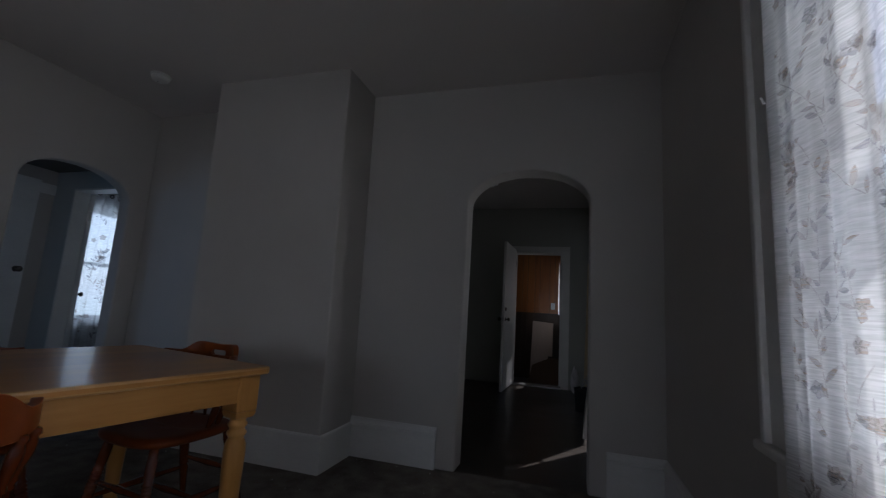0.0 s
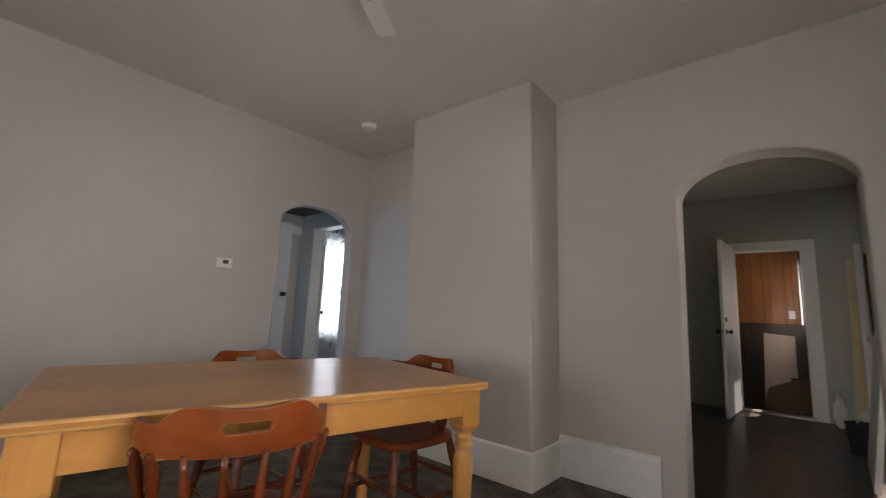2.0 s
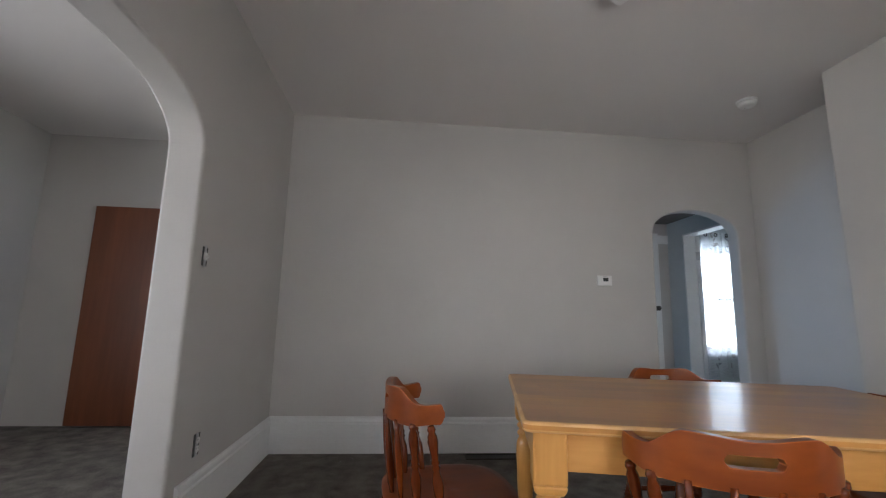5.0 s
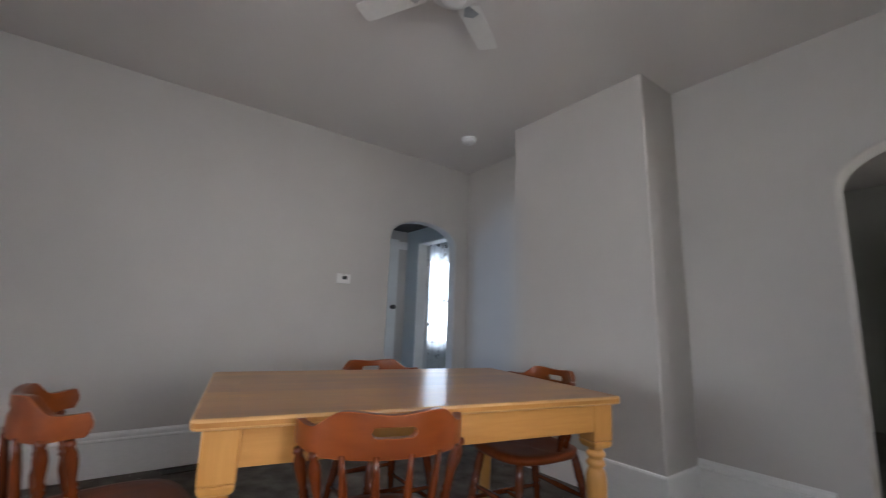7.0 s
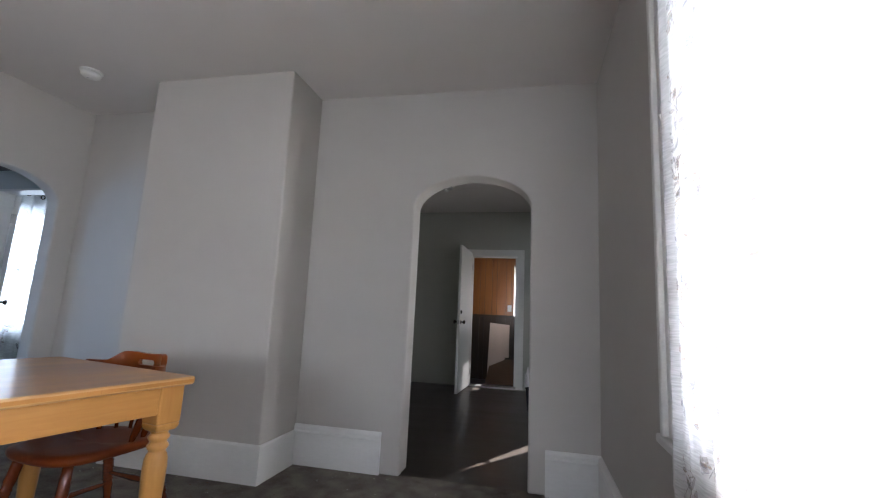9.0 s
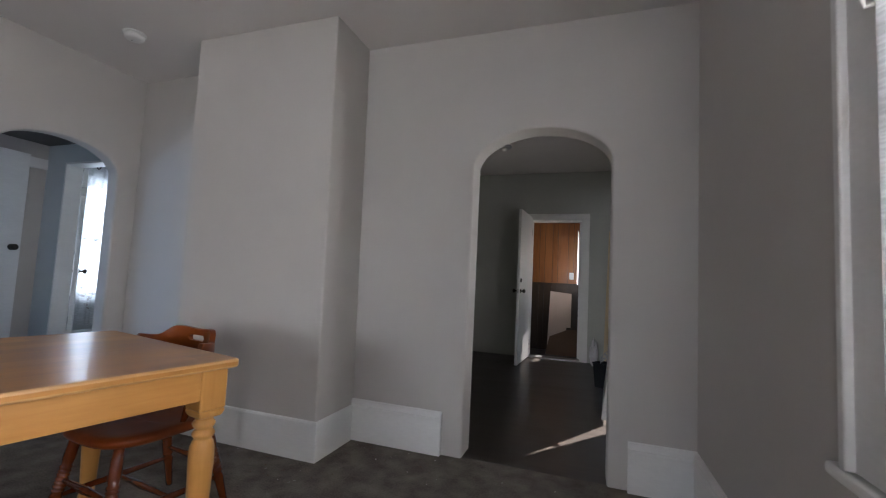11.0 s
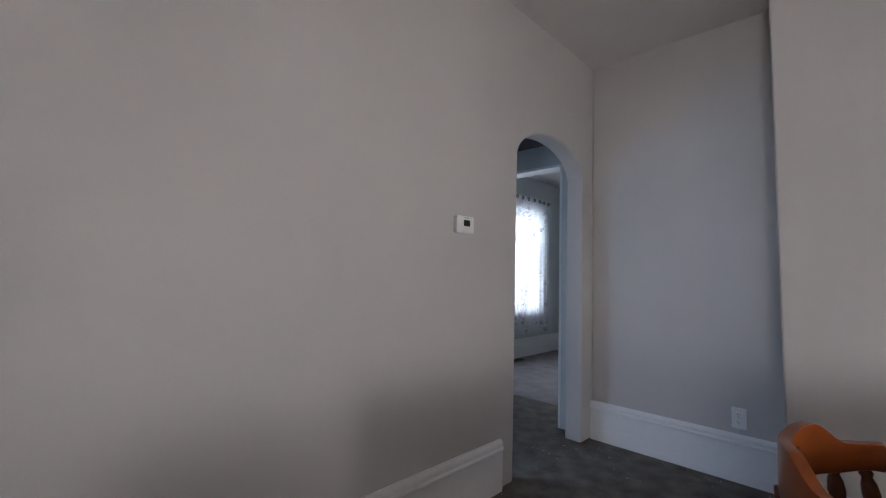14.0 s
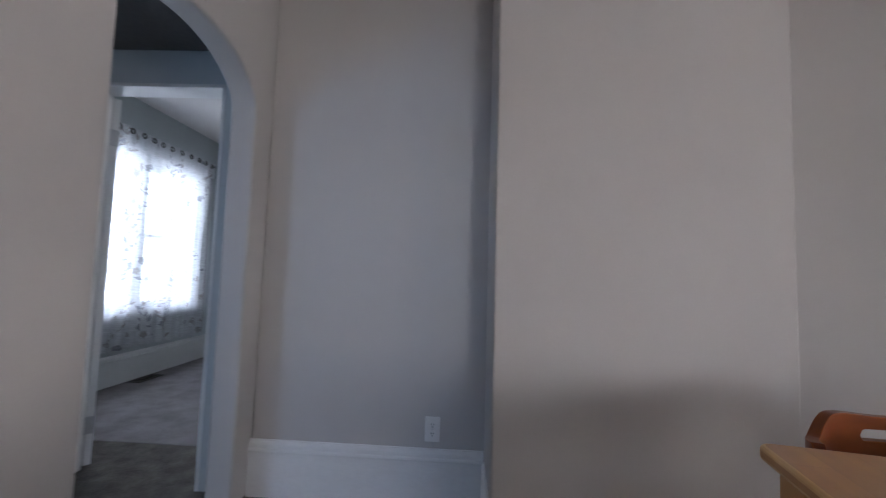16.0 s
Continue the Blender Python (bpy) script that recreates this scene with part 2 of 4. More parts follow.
M_CARPET = surface("worn_carpet", (0.078, 0.068, 0.058), (0.215, 0.192, 0.168), 0.95, 8.0, 130, 1.0, 0.012, contrast=0.34, spec=0.1)
M_BCARPET = surface("pale_carpet", (0.18, 0.165, 0.165), (0.33, 0.305, 0.305), 0.95, 6.0, 130, 1.0, 0.010, contrast=0.4, spec=0.1)
M_CORD = surface("grey_wire", (0.30, 0.30, 0.30), (0.45, 0.45, 0.45), 0.5, 20, 80, 0.0)


def sheer(name, clear, tone=(0.84, 0.85, 0.86)):
    """Thin slubby curtain cloth: open weave, scatters the light that comes through."""
    m, n, l, p = nodes_of(name)
    out = n["Material Output"]
    n.remove(p)
    tc, mp = n.new("ShaderNodeTexCoord"), n.new("ShaderNodeMapping")
    mp.inputs["Scale"].default_value = (1, 9, 120)
    nz = n.new("ShaderNodeTexNoise")
    nz.inputs["Scale"].default_value, nz.inputs["Detail"].default_value = 2.2, 5
    l.new(tc.outputs["Object"], mp.inputs[0]), l.new(mp.outputs[0], nz.inputs[0])
    mr = n.new("ShaderNodeMapRange")
    mr.inputs[1].default_value, mr.inputs[2].default_value = 0.36, 0.62
    mr.inputs[3].default_value, mr.inputs[4].default_value = clear - 0.10, clear + 0.09
    l.new(nz.outputs[0], mr.inputs[0])
    tr, tl, df = n.new("ShaderNodeBsdfTransparent"), n.new("ShaderNodeBsdfTranslucent"), n.new("ShaderNodeBsdfDiffuse")
    tl.inputs[0].default_value = df.inputs[0].default_value = (*tone, 1)
    a, b = n.new("ShaderNodeMixShader"), n.new("ShaderNodeMixShader")
    a.inputs[0].default_value = 0.5
    l.new(tl.outputs[0], a.inputs[1]), l.new(df.outputs[0], a.inputs[2])
    l.new(mr.outputs[0], b.inputs[0]), l.new(a.outputs[0], b.inputs[1]), l.new(tr.outputs[0], b.inputs[2])
    l.new(b.outputs[0], out.inputs[0])
    return m


M_SHEER = sheer("sheer_cloth", 0.48)
M_SHEERB = sheer("bedroom_cloth", 0.30)
M_PRINTP = sheer("pale_floral_print", 0.34, (0.58, 0.54, 0.52))
M_VALANCE = sheer("valance_cloth", 0.12, (0.74, 0.74, 0.75))
M_PRINT = sheer("floral_print", 0.56, (0.42, 0.33, 0.27))
M_PRINTB = sheer("floral_print_grey", 0.56, (0.36, 0.36, 0.40))
M_PRINTG = sheer("pale_grey_print", 0.42, (0.52, 0.52, 0.56))
M_GLASS, _n, _l, _p = nodes_of("window_glass")
_p.inputs["Transmission Weight"].default_value, _p.inputs["Roughness"].default_value = 1.0, 0.0
_p.inputs["IOR"].default_value = 1.45


# ---------- mesh helpers ----------
def link(name, bm, material, parent=None, label="", smooth=False, bevel=0.0, segs=2, worn=False):
    bmesh.ops.recalc_face_normals(bm, faces=bm.faces)
    me = bpy.data.meshes.new(name)
    bm.to_mesh(me)
    bm.free()
    if smooth:
        for f in me.polygons:
            f.use_smooth = True
    for mm in material if isinstance(material, (list, tuple)) else (material,):
        me.materials.append(mm)
    ob = new(name, me)
    if parent:
        ob.parent = parent
    if label:
        ob["label"] = label
    if bevel:
        bv = ob.modifiers.new("edges", "BEVEL")
        bv.width, bv.segments, bv.limit_method, bv.angle_limit = bevel, segs, "ANGLE", radians(40)
        bv.material = 1 if worn else -1
        if smooth:
            ob.modifiers.new("shading", "WEIGHTED_NORMAL").weight = 70
    return ob


part = link


def thing(name, label, category, m=None, group=""):
    ob = tagged(new(name), label, category, group)
    ob.empty_display_size = 0.1
    if m:
        ob.matrix_world = m
    return ob


def structure(ob, label, category):
    return tagged(ob, label, category, kind="structure")


def box(bm, x0, x1, y0, y1, z0, z1):
    m = Matrix.LocRotScale(((x0 + x1) / 2, (y0 + y1) / 2, (z0 + z1) / 2), None, (abs(x1 - x0), abs(y1 - y0), abs(z1 - z0)))
    return bmesh.ops.create_cube(bm, size=1, matrix=m)["verts"]


def boxes(*rows):
    bm = bmesh.new()
    for r in rows:
        box(bm, *r)
    return bm


def slab(outline, depth, to):
    """A flat outline in (u, v), given thickness; to(u, v, w) says where it stands."""
    bm = bmesh.new()
    a = [bm.verts.new(to(u, v, 0)) for u, v in outline]
    b = [bm.verts.new(to(u, v, depth)) for u, v in outline]
    bm.faces.new(a), bm.faces.new(b[::-1])
    k = len(a)
    for i in range(k):
        bm.faces.new((a[i], b[i], b[(i + 1) % k], a[(i + 1) % k]))
    return bm


def arched(u0, u1, h, a0, a1, spring, rise, side=None, steps=24):
    """Outline of a wall from u0 to u1 with an arched opening from a0 to a1 down to the floor."""
    side = side or (a1 - a0) / 2
    pts = [(u0, 0), (a0, 0)]
    for i in range(steps + 1):
        g = math.pi / 2 * i / steps
        pts.append((a0 + side * (1 - math.cos(g)), spring + rise * math.sin(g)))
    if a1 - side > a0 + side + 0.01:
        pts.append((a1 - side, spring + rise))
    for i in range(1, steps + 1):
        g = math.pi / 2 * (1 - i / steps)
        pts.append((a1 - side * (1 - math.cos(g)), spring + rise * math.sin(g)))
    pts += [(a1, 0), (u1, 0), (u1, h), (u0, h)]
    out = []
    for q in pts:
        if not out or (abs(q[0] - out[-1][0]) + abs(q[1] - out[-1][1])) > 1e-4:
            out.append(q)
    return out


def lathe(profile, segs=16):
    """A turned piece: (radius, height) pairs round the z axis, closed at both ends."""
    bm = bmesh.new()
    rings = [[bm.verts.new((r * math.cos(2 * math.pi * i / segs), r * math.sin(2 * math.pi * i / segs), z)) for i in range(segs)]
             for r, z in profile]
    for p, q in zip(rings, rings[1:]):
        for i in range(segs):
            bm.faces.new((p[i], p[(i + 1) % segs], q[(i + 1) % segs], q[i]))
    bm.faces.new(rings[0][::-1]), bm.faces.new(rings[-1])
    return bm


def between(bm, p, q):
    """Moves a piece that stands from z = 0 to 1 so that it runs from p to q."""
    p, q = Vector(p), Vector(q)
    d = q - p
    m = Matrix.Translation(p) @ d.to_track_quat("Z", "Y").to_matrix().to_4x4() @ Matrix.Diagonal((1, 1, d.length, 1))
    bmesh.ops.transform(bm, matrix=m, verts=bm.verts)
    return bm


def tube(points, r, segs=6):
    """A wire or rod along a smooth line of points."""
    bm = bmesh.new()
    pts = [Vector(p) for p in points]
    rings = []
    for i, p in enumerate(pts):
        d = (pts[min(i + 1, len(pts) - 1)] - pts[max(i - 1, 0)]).normalized()
        q = d.to_track_quat("Z", "Y")
        rings.append([bm.verts.new(p + q @ Vector((r * math.cos(2 * math.pi * k / segs), r * math.sin(2 * math.pi * k / segs), 0))) for k in range(segs)])
    for a, b in zip(rings, rings[1:]):
        for k in range(segs):
            bm.faces.new((a[k], a[(k + 1) % segs], b[(k + 1) % segs], b[k]))
    bm.faces.new(rings[0][::-1]), bm.faces.new(rings[-1])
    return bm


def rounded(w, h, r, steps=5, cx=0, cy=0):
    pts = []
    for k, (sx, sy) in enumerate(((1, 1), (-1, 1), (-1, -1), (1, -1))):
        for i in range(steps + 1):
            g = math.pi / 2 * (k + i / steps)
            pts.append((cx + sx * (w / 2 - r) + r * math.cos(g), cy + sy * (h / 2 - r) + r * math.sin(g)))
    return pts


# ---------- ground ----------
# added pale slab: bounces sun up through the windows, whitens the side door gap
structure(link("pavement", boxes((K_E + 0.2, 9.0, -6.0, 9.0, -0.62, -0.20)), M_CONC), "pale concrete slab added beside the house to bounce sunlight indoors", "pavement")
structure(link("ground", boxes((-80, 80, -80, 80, -0.95, -0.6)), M_GRASS), "mown green lawn round the house", "ground")

# ---------- floors ----------
structure(link("floor", boxes((H_W - 0.4, E_X + 0.3, S_Y - WT / 2, 0.035, -0.2, 0)), M_CARPET),
          "worn grey-brown carpet of the dining room and hall", "floor")
structure(link("floor_bedroom", boxes((B_W - 0.3, K_W - 0.1, 0.50, B_N + 0.3, -0.2, -0.002)), M_BCARPET), "pale grey carpet of the bedroom", "floor")
structure(link("floor_bedroom_edge", boxes((B_W - 0.3, K_W - 0.1, 0.035, 0.494, -0.2, -0.002)), M_CARPET), "worn grey carpet inside the bedroom door", "floor")
structure(link("floor_kitchen", boxes((K_W - 0.1, K_E + 0.3, 0.035, K_N + 0.12, -0.2, -0.006)), M_VINYL), "dark plank vinyl kitchen floor", "floor")
structure(link("floor_front", boxes((-1.0, E_X + 0.3, -6.7, S_Y - WT / 2, -0.2, -0.001)), M_CARPET), "grey carpet of the front room", "floor")
structure(link("floor_porch", boxes((1.6, 4.3, K_N + 0.12, 5.3, -0.2, -0.04)), M_VINYL), "dark porch floor", "floor")

# ---------- ceilings ----------
structure(link("ceiling", boxes((-0.05, E_X + 0.3, S_Y - 0.1, 0.1, CEIL, CEIL + 0.2)), M_CEIL), "off-white painted dining room ceiling", "ceiling")
structure(link("ceiling_hall", boxes((H_W - 0.2, -WW, -1.4, 0.0, H_CEIL, H_CEIL + 0.1)), M_DARK), "low hall ceiling, coloured dark for the shade up there", "ceiling")
structure(link("ceiling_bedroom", boxes((B_W - 0.3, K_W, 0.05, B_N + 0.3, B_CEIL, B_CEIL + 0.2)), M_CEIL), "white bedroom ceiling", "ceiling")
structure(link("ceiling_kitchen", boxes((K_W - 0.1, K_E + 0.3, 0.1, K_N + 0.2, K_CEIL, K_CEIL + 0.2)), M_CEIL), "off-white kitchen ceiling", "ceiling")
structure(link("ceiling_front", boxes((-1.1, E_X + 0.3, -6.7, S_Y - 0.1, CEIL, CEIL + 0.2)), M_CEIL), "off-white front room ceiling", "ceiling")
structure(link("ceiling_porch", boxes((1.6, 3.65, K_N + 0.14, 5.3, 2.15, 2.25)), M_TRIM), "white boarded porch ceiling", "ceiling")

# ---------- walls of the dining room ----------
K0, K1 = 3.006, 3.822
structure(link("wall_north", slab(arched(-0.0, E_X + 0.02, 2.8, K0, K1, 1.785, 0.232), WT, lambda u, v, w: (u, w, v)), M_WALL, bevel=0.014, segs=3),
          "greige plaster wall with an arched opening to the kitchen", "wall")
structure(link("wall_west", slab(arched(S_Y - 0.05, WT, 2.8, -0.945, -0.158, 1.80, 0.205), WW, lambda u, v, w: (-w, u, v)), M_WALL, bevel=0.014, segs=3),
          "greige plaster wall with an arched opening to the hall", "wall")
structure(link("wall_south", slab(arched(0.0, E_X + 0.02, 2.8, 1.41, 3.30, 1.78, 0.235, 0.42), WT, lambda u, v, w: (u, S_Y - w, v)), M_WALL, bevel=0.014, segs=3),
          "greige plaster wall with a wide arched opening to the front room", "wall")
WY0, WY1, WZ0, WZ1 = -2.59, -1.54, 0.72, 2.22
structure(link("wall_east", boxes((E_X, E_X + 0.2, S_Y - 0.1, -3.99, 0, 2.8), (E_X, E_X + 0.2, -3.48, WY0, 0, 2.8), (E_X, E_X + 0.2, -3.99, -3.48, 0, WZ0), (E_X, E_X + 0.2, -3.99, -3.48, 1.32, 2.8), (E_X, E_X + 0.2, WY1, 0.1, 0, 2.8),
                                  (E_X, E_X + 0.2, WY0, WY1, 0, WZ0), (E_X, E_X + 0.2, WY0, WY1, WZ1, 2.8)), M_WALL),
          "greige plaster wall with a tall curtained window", "wall")
structure(link("chimney_breast", slab([(BR_L + 0.026, 0), (BR_R + 0.026, 0), (BR_R - 0.016, CEIL + 0.02), (BR_L - 0.004, CEIL + 0.02)], BR_Y - 0.004, lambda u, v, w: (u, 0.004 + w, v)), M_WALL, bevel=0.011, segs=3),
          "greige plastered chimney breast standing out of the wall", "chimney breast")

# ---------- hall, bedroom, kitchen, porch and front room shells ----------
HD0, HD1, HDZ = -0.965, -0.242, 1.995
structure(link("wall_hall_north", boxes((H_W - 0.2, HD0, 0.0, 0.13, 0, 2.8), (HD1, -WW - 0.002, 0.0, 0.13, 0, 2.8), (HD0, HD1, 0.0, 0.13, HDZ, 2.8)), M_BWALL),
          "grey hall wall with the bedroom doorway", "wall")
structure(link("wall_hall_west", boxes((H_W - 0.15, H_W, -1.4, 0.0, 0, 2.4)), M_WALL), "plain grey hall wall", "wall")
structure(link("wall_hall_south", boxes((H_W - 0.15, H_W + 0.04, -1.4, -1.28, 0, 2.4), (-0.30, -WW, -1.4, -1.28, 0, 2.4), (H_W + 0.04, -0.30, -1.4, -1.28, 2.03, 2.4)), M_WALL), "grey hall wall with an open doorway", "wall")
structure(link("wall_side_west", boxes((-2.2, -2.0, -3.3, -2.9, 0, 2.4), (-2.2, -2.0, -1.6, -1.28, 0, 2.4), (-2.2, -2.0, -2.9, -1.6, 0, 0.7), (-2.2, -2.0, -2.9, -1.6, 2.1, 2.4)), M_BWALL), "plain grey side room wall", "wall")
structure(link("wall_side_south", boxes((-2.2, -WW, -3.3, -3.2, 0, 2.4)), M_BWALL), "plain grey side room wall", "wall")
structure(link("wall_side_north", boxes((-2.0, H_W - 0.15, -1.4, -1.28, 0, 2.4)), M_BWALL), "plain grey side room wall", "wall")
structure(link("floor_side", boxes((-2.2, H_W - 0.4, -3.3, 0.0, -0.2, -0.003)), M_CARPET), "grey carpet of the side room", "floor")
structure(link("ceiling_side", boxes((-2.2, -WW, -3.3, -1.4, 2.3, 2.4)), M_CEIL), "plain white side room ceiling", "ceiling")
BW = ((0.78, 1.74), (1.83, 2.58))      # the two lights of the bedroom window
bx = [(B_W - 0.2, B_W, 0.0, BW[0][0], 0, 2.8), (B_W - 0.2, B_W, BW[1][1], B_N + 0.2, 0, 2.8), (B_W - 0.2, B_W, BW[0][1], BW[1][0], 0.64, 2.06),
      (B_W - 0.2, B_W, BW[0][0], BW[1][1], 0, 0.64), (B_W - 0.2, B_W, BW[0][0], BW[1][1], 2.06, 2.8)]
structure(link("wall_bedroom_west", boxes(*bx), M_BWALL), "pale grey bedroom wall with a double window", "wall")
structure(link("wall_bedroom_north", boxes((B_W, K_W - 0.1, B_N, B_N + 0.2, 0, 2.8)), M_BWALL), "pale grey bedroom wall", "wall")
structure(link("wall_bedroom_south", boxes((B_W - 0.2, H_W - 0.2, 0.0, 0.13, 0, 2.8)), M_BWALL), "pale grey bedroom wall", "wall")
structure(link("wall_kitchen_west", boxes((K_W - 0.1, K_W, WT, K_N + 0.2, 0, 2.9)), M_KWALL), "grey-green kitchen wall", "wall")
KD0, KD1, KDZ = 2.885, 3.63, 2.035
structure(link("wall_kitchen_north", boxes((K_W, KD0, K_N, K_N + 0.14, 0, 2.9), (KD1, K_E + 0.2, K_N, K_N + 0.14, 0, 2.9), (KD0, KD1, K_N, K_N + 0.14, KDZ, 2.9)), M_KWALL),
          "grey-green kitchen wall with the back doorway", "wall")
ED0, ED1 = 1.245, 2.12
structure(link("wall_kitchen_east", boxes((K_E, K_E + 0.2, WT, 0.25, 0, 2.9), (K_E, K_E + 0.2, 0.75, ED0, 0, 2.9), (K_E, K_E + 0.2, 0.25, 0.75, 0, 1.0), (K_E, K_E + 0.2, 0.25, 0.75, 2.0, 2.9), (K_E, K_E + 0.2, ED1, K_N, 0, 2.9), (K_E, K_E + 0.2, ED0, ED1, 1.98, 2.9)), M_KWALL),
          "grey-green kitchen wall with the side doorway", "wall")
structure(link("wall_kitchen_south", boxes((K_W, K0 - 0.004, WT, WT + 0.012, 0, 2.9), (K1 + 0.004, K_E, WT, WT + 0.012, 0, 2.9)), M_KWALL),
          "grey-green kitchen side of the arched wall", "wall")
structure(link("wall_porch_west", boxes((1.5, 1.6, K_N + 0.14, 5.3, -0.2, 2.3)), M_PANELD), "dark panelled porch wall", "wall")
structure(link("wall_porch_east", boxes((3.575, 3.635, K_N + 0.14, 4.28, -0.2, 2.3), (3.575, 3.635, 4.80, 5.019, -0.2, 2.3), (3.575, 3.635, 4.28, 4.80, 1.85, 2.3), (3.575, 3.635, 4.28, 4.80, -0.2, 0.98)), M_TRIM),
          "white porch wall with a curtained window", "wall")
FW0, FW1 = 1.9, 3.8
structure(link("wall_front_south", boxes((-1.0, FW0, -6.7, -6.5, 0, 2.8), (FW1, E_X + 0.2, -6.7, -6.5, 0, 2.8), (FW0, FW1, -6.7, -6.5, 0, 0.7), (FW0, FW1, -6.7, -6.5, 2.2, 2.8)), M_WALL),
          "greige front room wall with a broad window", "wall")
structure(link("wall_front_west", boxes((-0.95, -0.75, -6.5, S_Y - WT, 0, 2.8)), M_WALL), "grey front room wall", "wall")
structure(link("wall_front_east", boxes((E_X, E_X + 0.2, -6.7, S_Y - 0.1, 0, 2.8)), M_WALL), "greige front room wall", "wall")


# ---------- baseboards and trim ----------
def skirting(name, p, q, out, label="tall white painted baseboard with a moulded cap", h=0.262, cap=True):
    """A tall board with a moulded cap, standing out of the wall towards out."""
    p, q, n = Vector((*p, 0)), Vector((*q, 0)), Vector((*out, 0))
    prof = [(0, 0), (0.020, 0), (0.020, 0.205), (0.026, 0.207), (0.028, 0.214), (0.026, 0.221), (0.021, 0.226), (0.021, 0.243), (0.017, 0.252), (0.010, 0.258), (0.009, h), (0, h)] \
        if cap else [(0, 0), (0.013, 0), (0.013, h - 0.014), (0.009, h - 0.004), (0.0, h)]
    bm = bmesh.new()
    a = [bm.verts.new(p + n * d + Vector((0, 0, z))) for d, z in prof]
    b = [bm.verts.new(q + n * d + Vector((0, 0, z))) for d, z in prof]
    bm.faces.new(a), bm.faces.new(b[::-1])
    for i in range(len(a)):
        bm.faces.new((a[i], b[i], b[(i + 1) % len(a)], a[(i + 1) % len(a)]))
    return structure(link(name, bm, M_TRIM), label, "baseboard")


skirting("baseboard_1", (0, S_Y), (0, -1.07), (1, 0))
skirting("baseboard_2", (0.0, 0), (BR_L + 0.02, 0), (0, -1))
skirting("baseboard_3", (BR_R + 0.02, 0), (2.872, 0), (0, -1))
skirting("baseboard_4", (3.925, 0), (E_X, 0), (0, -1))
skirting("baseboard_5", (E_X, S_Y), (E_X, -0.03), (-1, 0))
skirting("baseboard_6", (0.03, S_Y), (1.33, S_Y), (0, 1))
skirting("baseboard_7", (3.40, S_Y), (E_X - 0.03, S_Y), (0, 1))
PLAIN = "plain white painted board round the chimney breast"
skirting("baseboard_8", (BR_L + 0.010, BR_Y), (BR_R + 0.0365, BR_Y), (0, -1), PLAIN, 0.225, False)
skirting("baseboard_9", (BR_R + 0.025, BR_Y - 0.012), (BR_R + 0.025, -0.03), (1, 0), PLAIN, 0.225, False)
skirting("baseboard_10", (BR_L + 0.025, BR_Y - 0.012), (BR_L + 0.025, -0.03), (-1, 0), PLAIN, 0.225, False)
skirting("baseboard_11", (B_W, 0.13), (B_W, B_N), (1, 0))
skirting("baseboard_12", (B_W, B_N), (K_W - 0.1, B_N), (0, -1))


def casing(name, u0, u1, top, w, d, to, label, legs=True):
    """Flat board trim round an opening."""
    bm = bmesh.new()
    def bar(a0, a1, z0, z1, proud):
        vs = [to(u, v, k) for u in (a0, a1) for v in (z0, z1) for k in (0, proud)]
        xs, ys, zs = zip(*vs)
        box(bm, min(xs), max(xs), min(ys), max(ys), min(zs), max(zs))
    if legs:
        bar(u0 - w, u0, 0, top, d), bar(u1, u1 + w, 0, top, d)
    bar(u0 - w, u1 + w, top, top + w, d + 0.003)
    return structure(link(name, bm, M_TRIM, bevel=0.004), label, "door frame")


casing("trim_1", KD0, KD1, KDZ, 0.085, 0.02, lambda u, v, w: (u, K_N - w, v), "white painted casing of the back doorway")
casing("trim_2", HD0, HD1, HDZ, 0.09, 0.018, lambda u, v, w: (u, 0.13 + w, v), "white painted casing of the bedroom doorway")
structure(link("trim_3", boxes((HD0 - 0.001, HD0 + 0.018, -0.004, 0.134, 0, HDZ), (HD1 - 0.018, HD1 + 0.001, -0.004, 0.134, 0, HDZ), (HD0 - 0.001, HD1 + 0.001, -0.004, 0.134, HDZ - 0.018, HDZ + 0.001)), M_TRIM, bevel=0.003),
          "white painted jamb of the bedroom doorway", "door frame")
structure(link("trim_4", boxes((H_W, H_W + 0.02, -1.1, -0.004, 1.93, 2.03)), M_TRIM, bevel=0.004), "white painted head board on the hall wall", "trim")
structure(link("trim_5", boxes((KD0 - 0.001, KD0 + 0.02, K_N - 0.004, K_N + 0.144, 0, KDZ), (KD1 - 0.02, KD1 + 0.001, K_N - 0.004, K_N + 0.144, 0, KDZ), (KD0 - 0.001, KD1 + 0.001, K_N - 0.004, K_N + 0.144, KDZ - 0.02, KDZ + 0.001)), M_TRIM, bevel=0.003),
          "white painted jamb of the back doorway", "door frame")
structure(link("trim_6", boxes((KD0 + 0.02, KD1 - 0.02, K_N - 0.02, K_N + 0.16, -0.005, 0.018)), M_STEEL, bevel=0.005), "worn metal threshold of the back doorway", "threshold")
casing("trim_7", ED0, ED1, 1.98, 0.085, 0.02, lambda u, v, w: (K_E - w, u, v), "white painted casing of the side doorway")


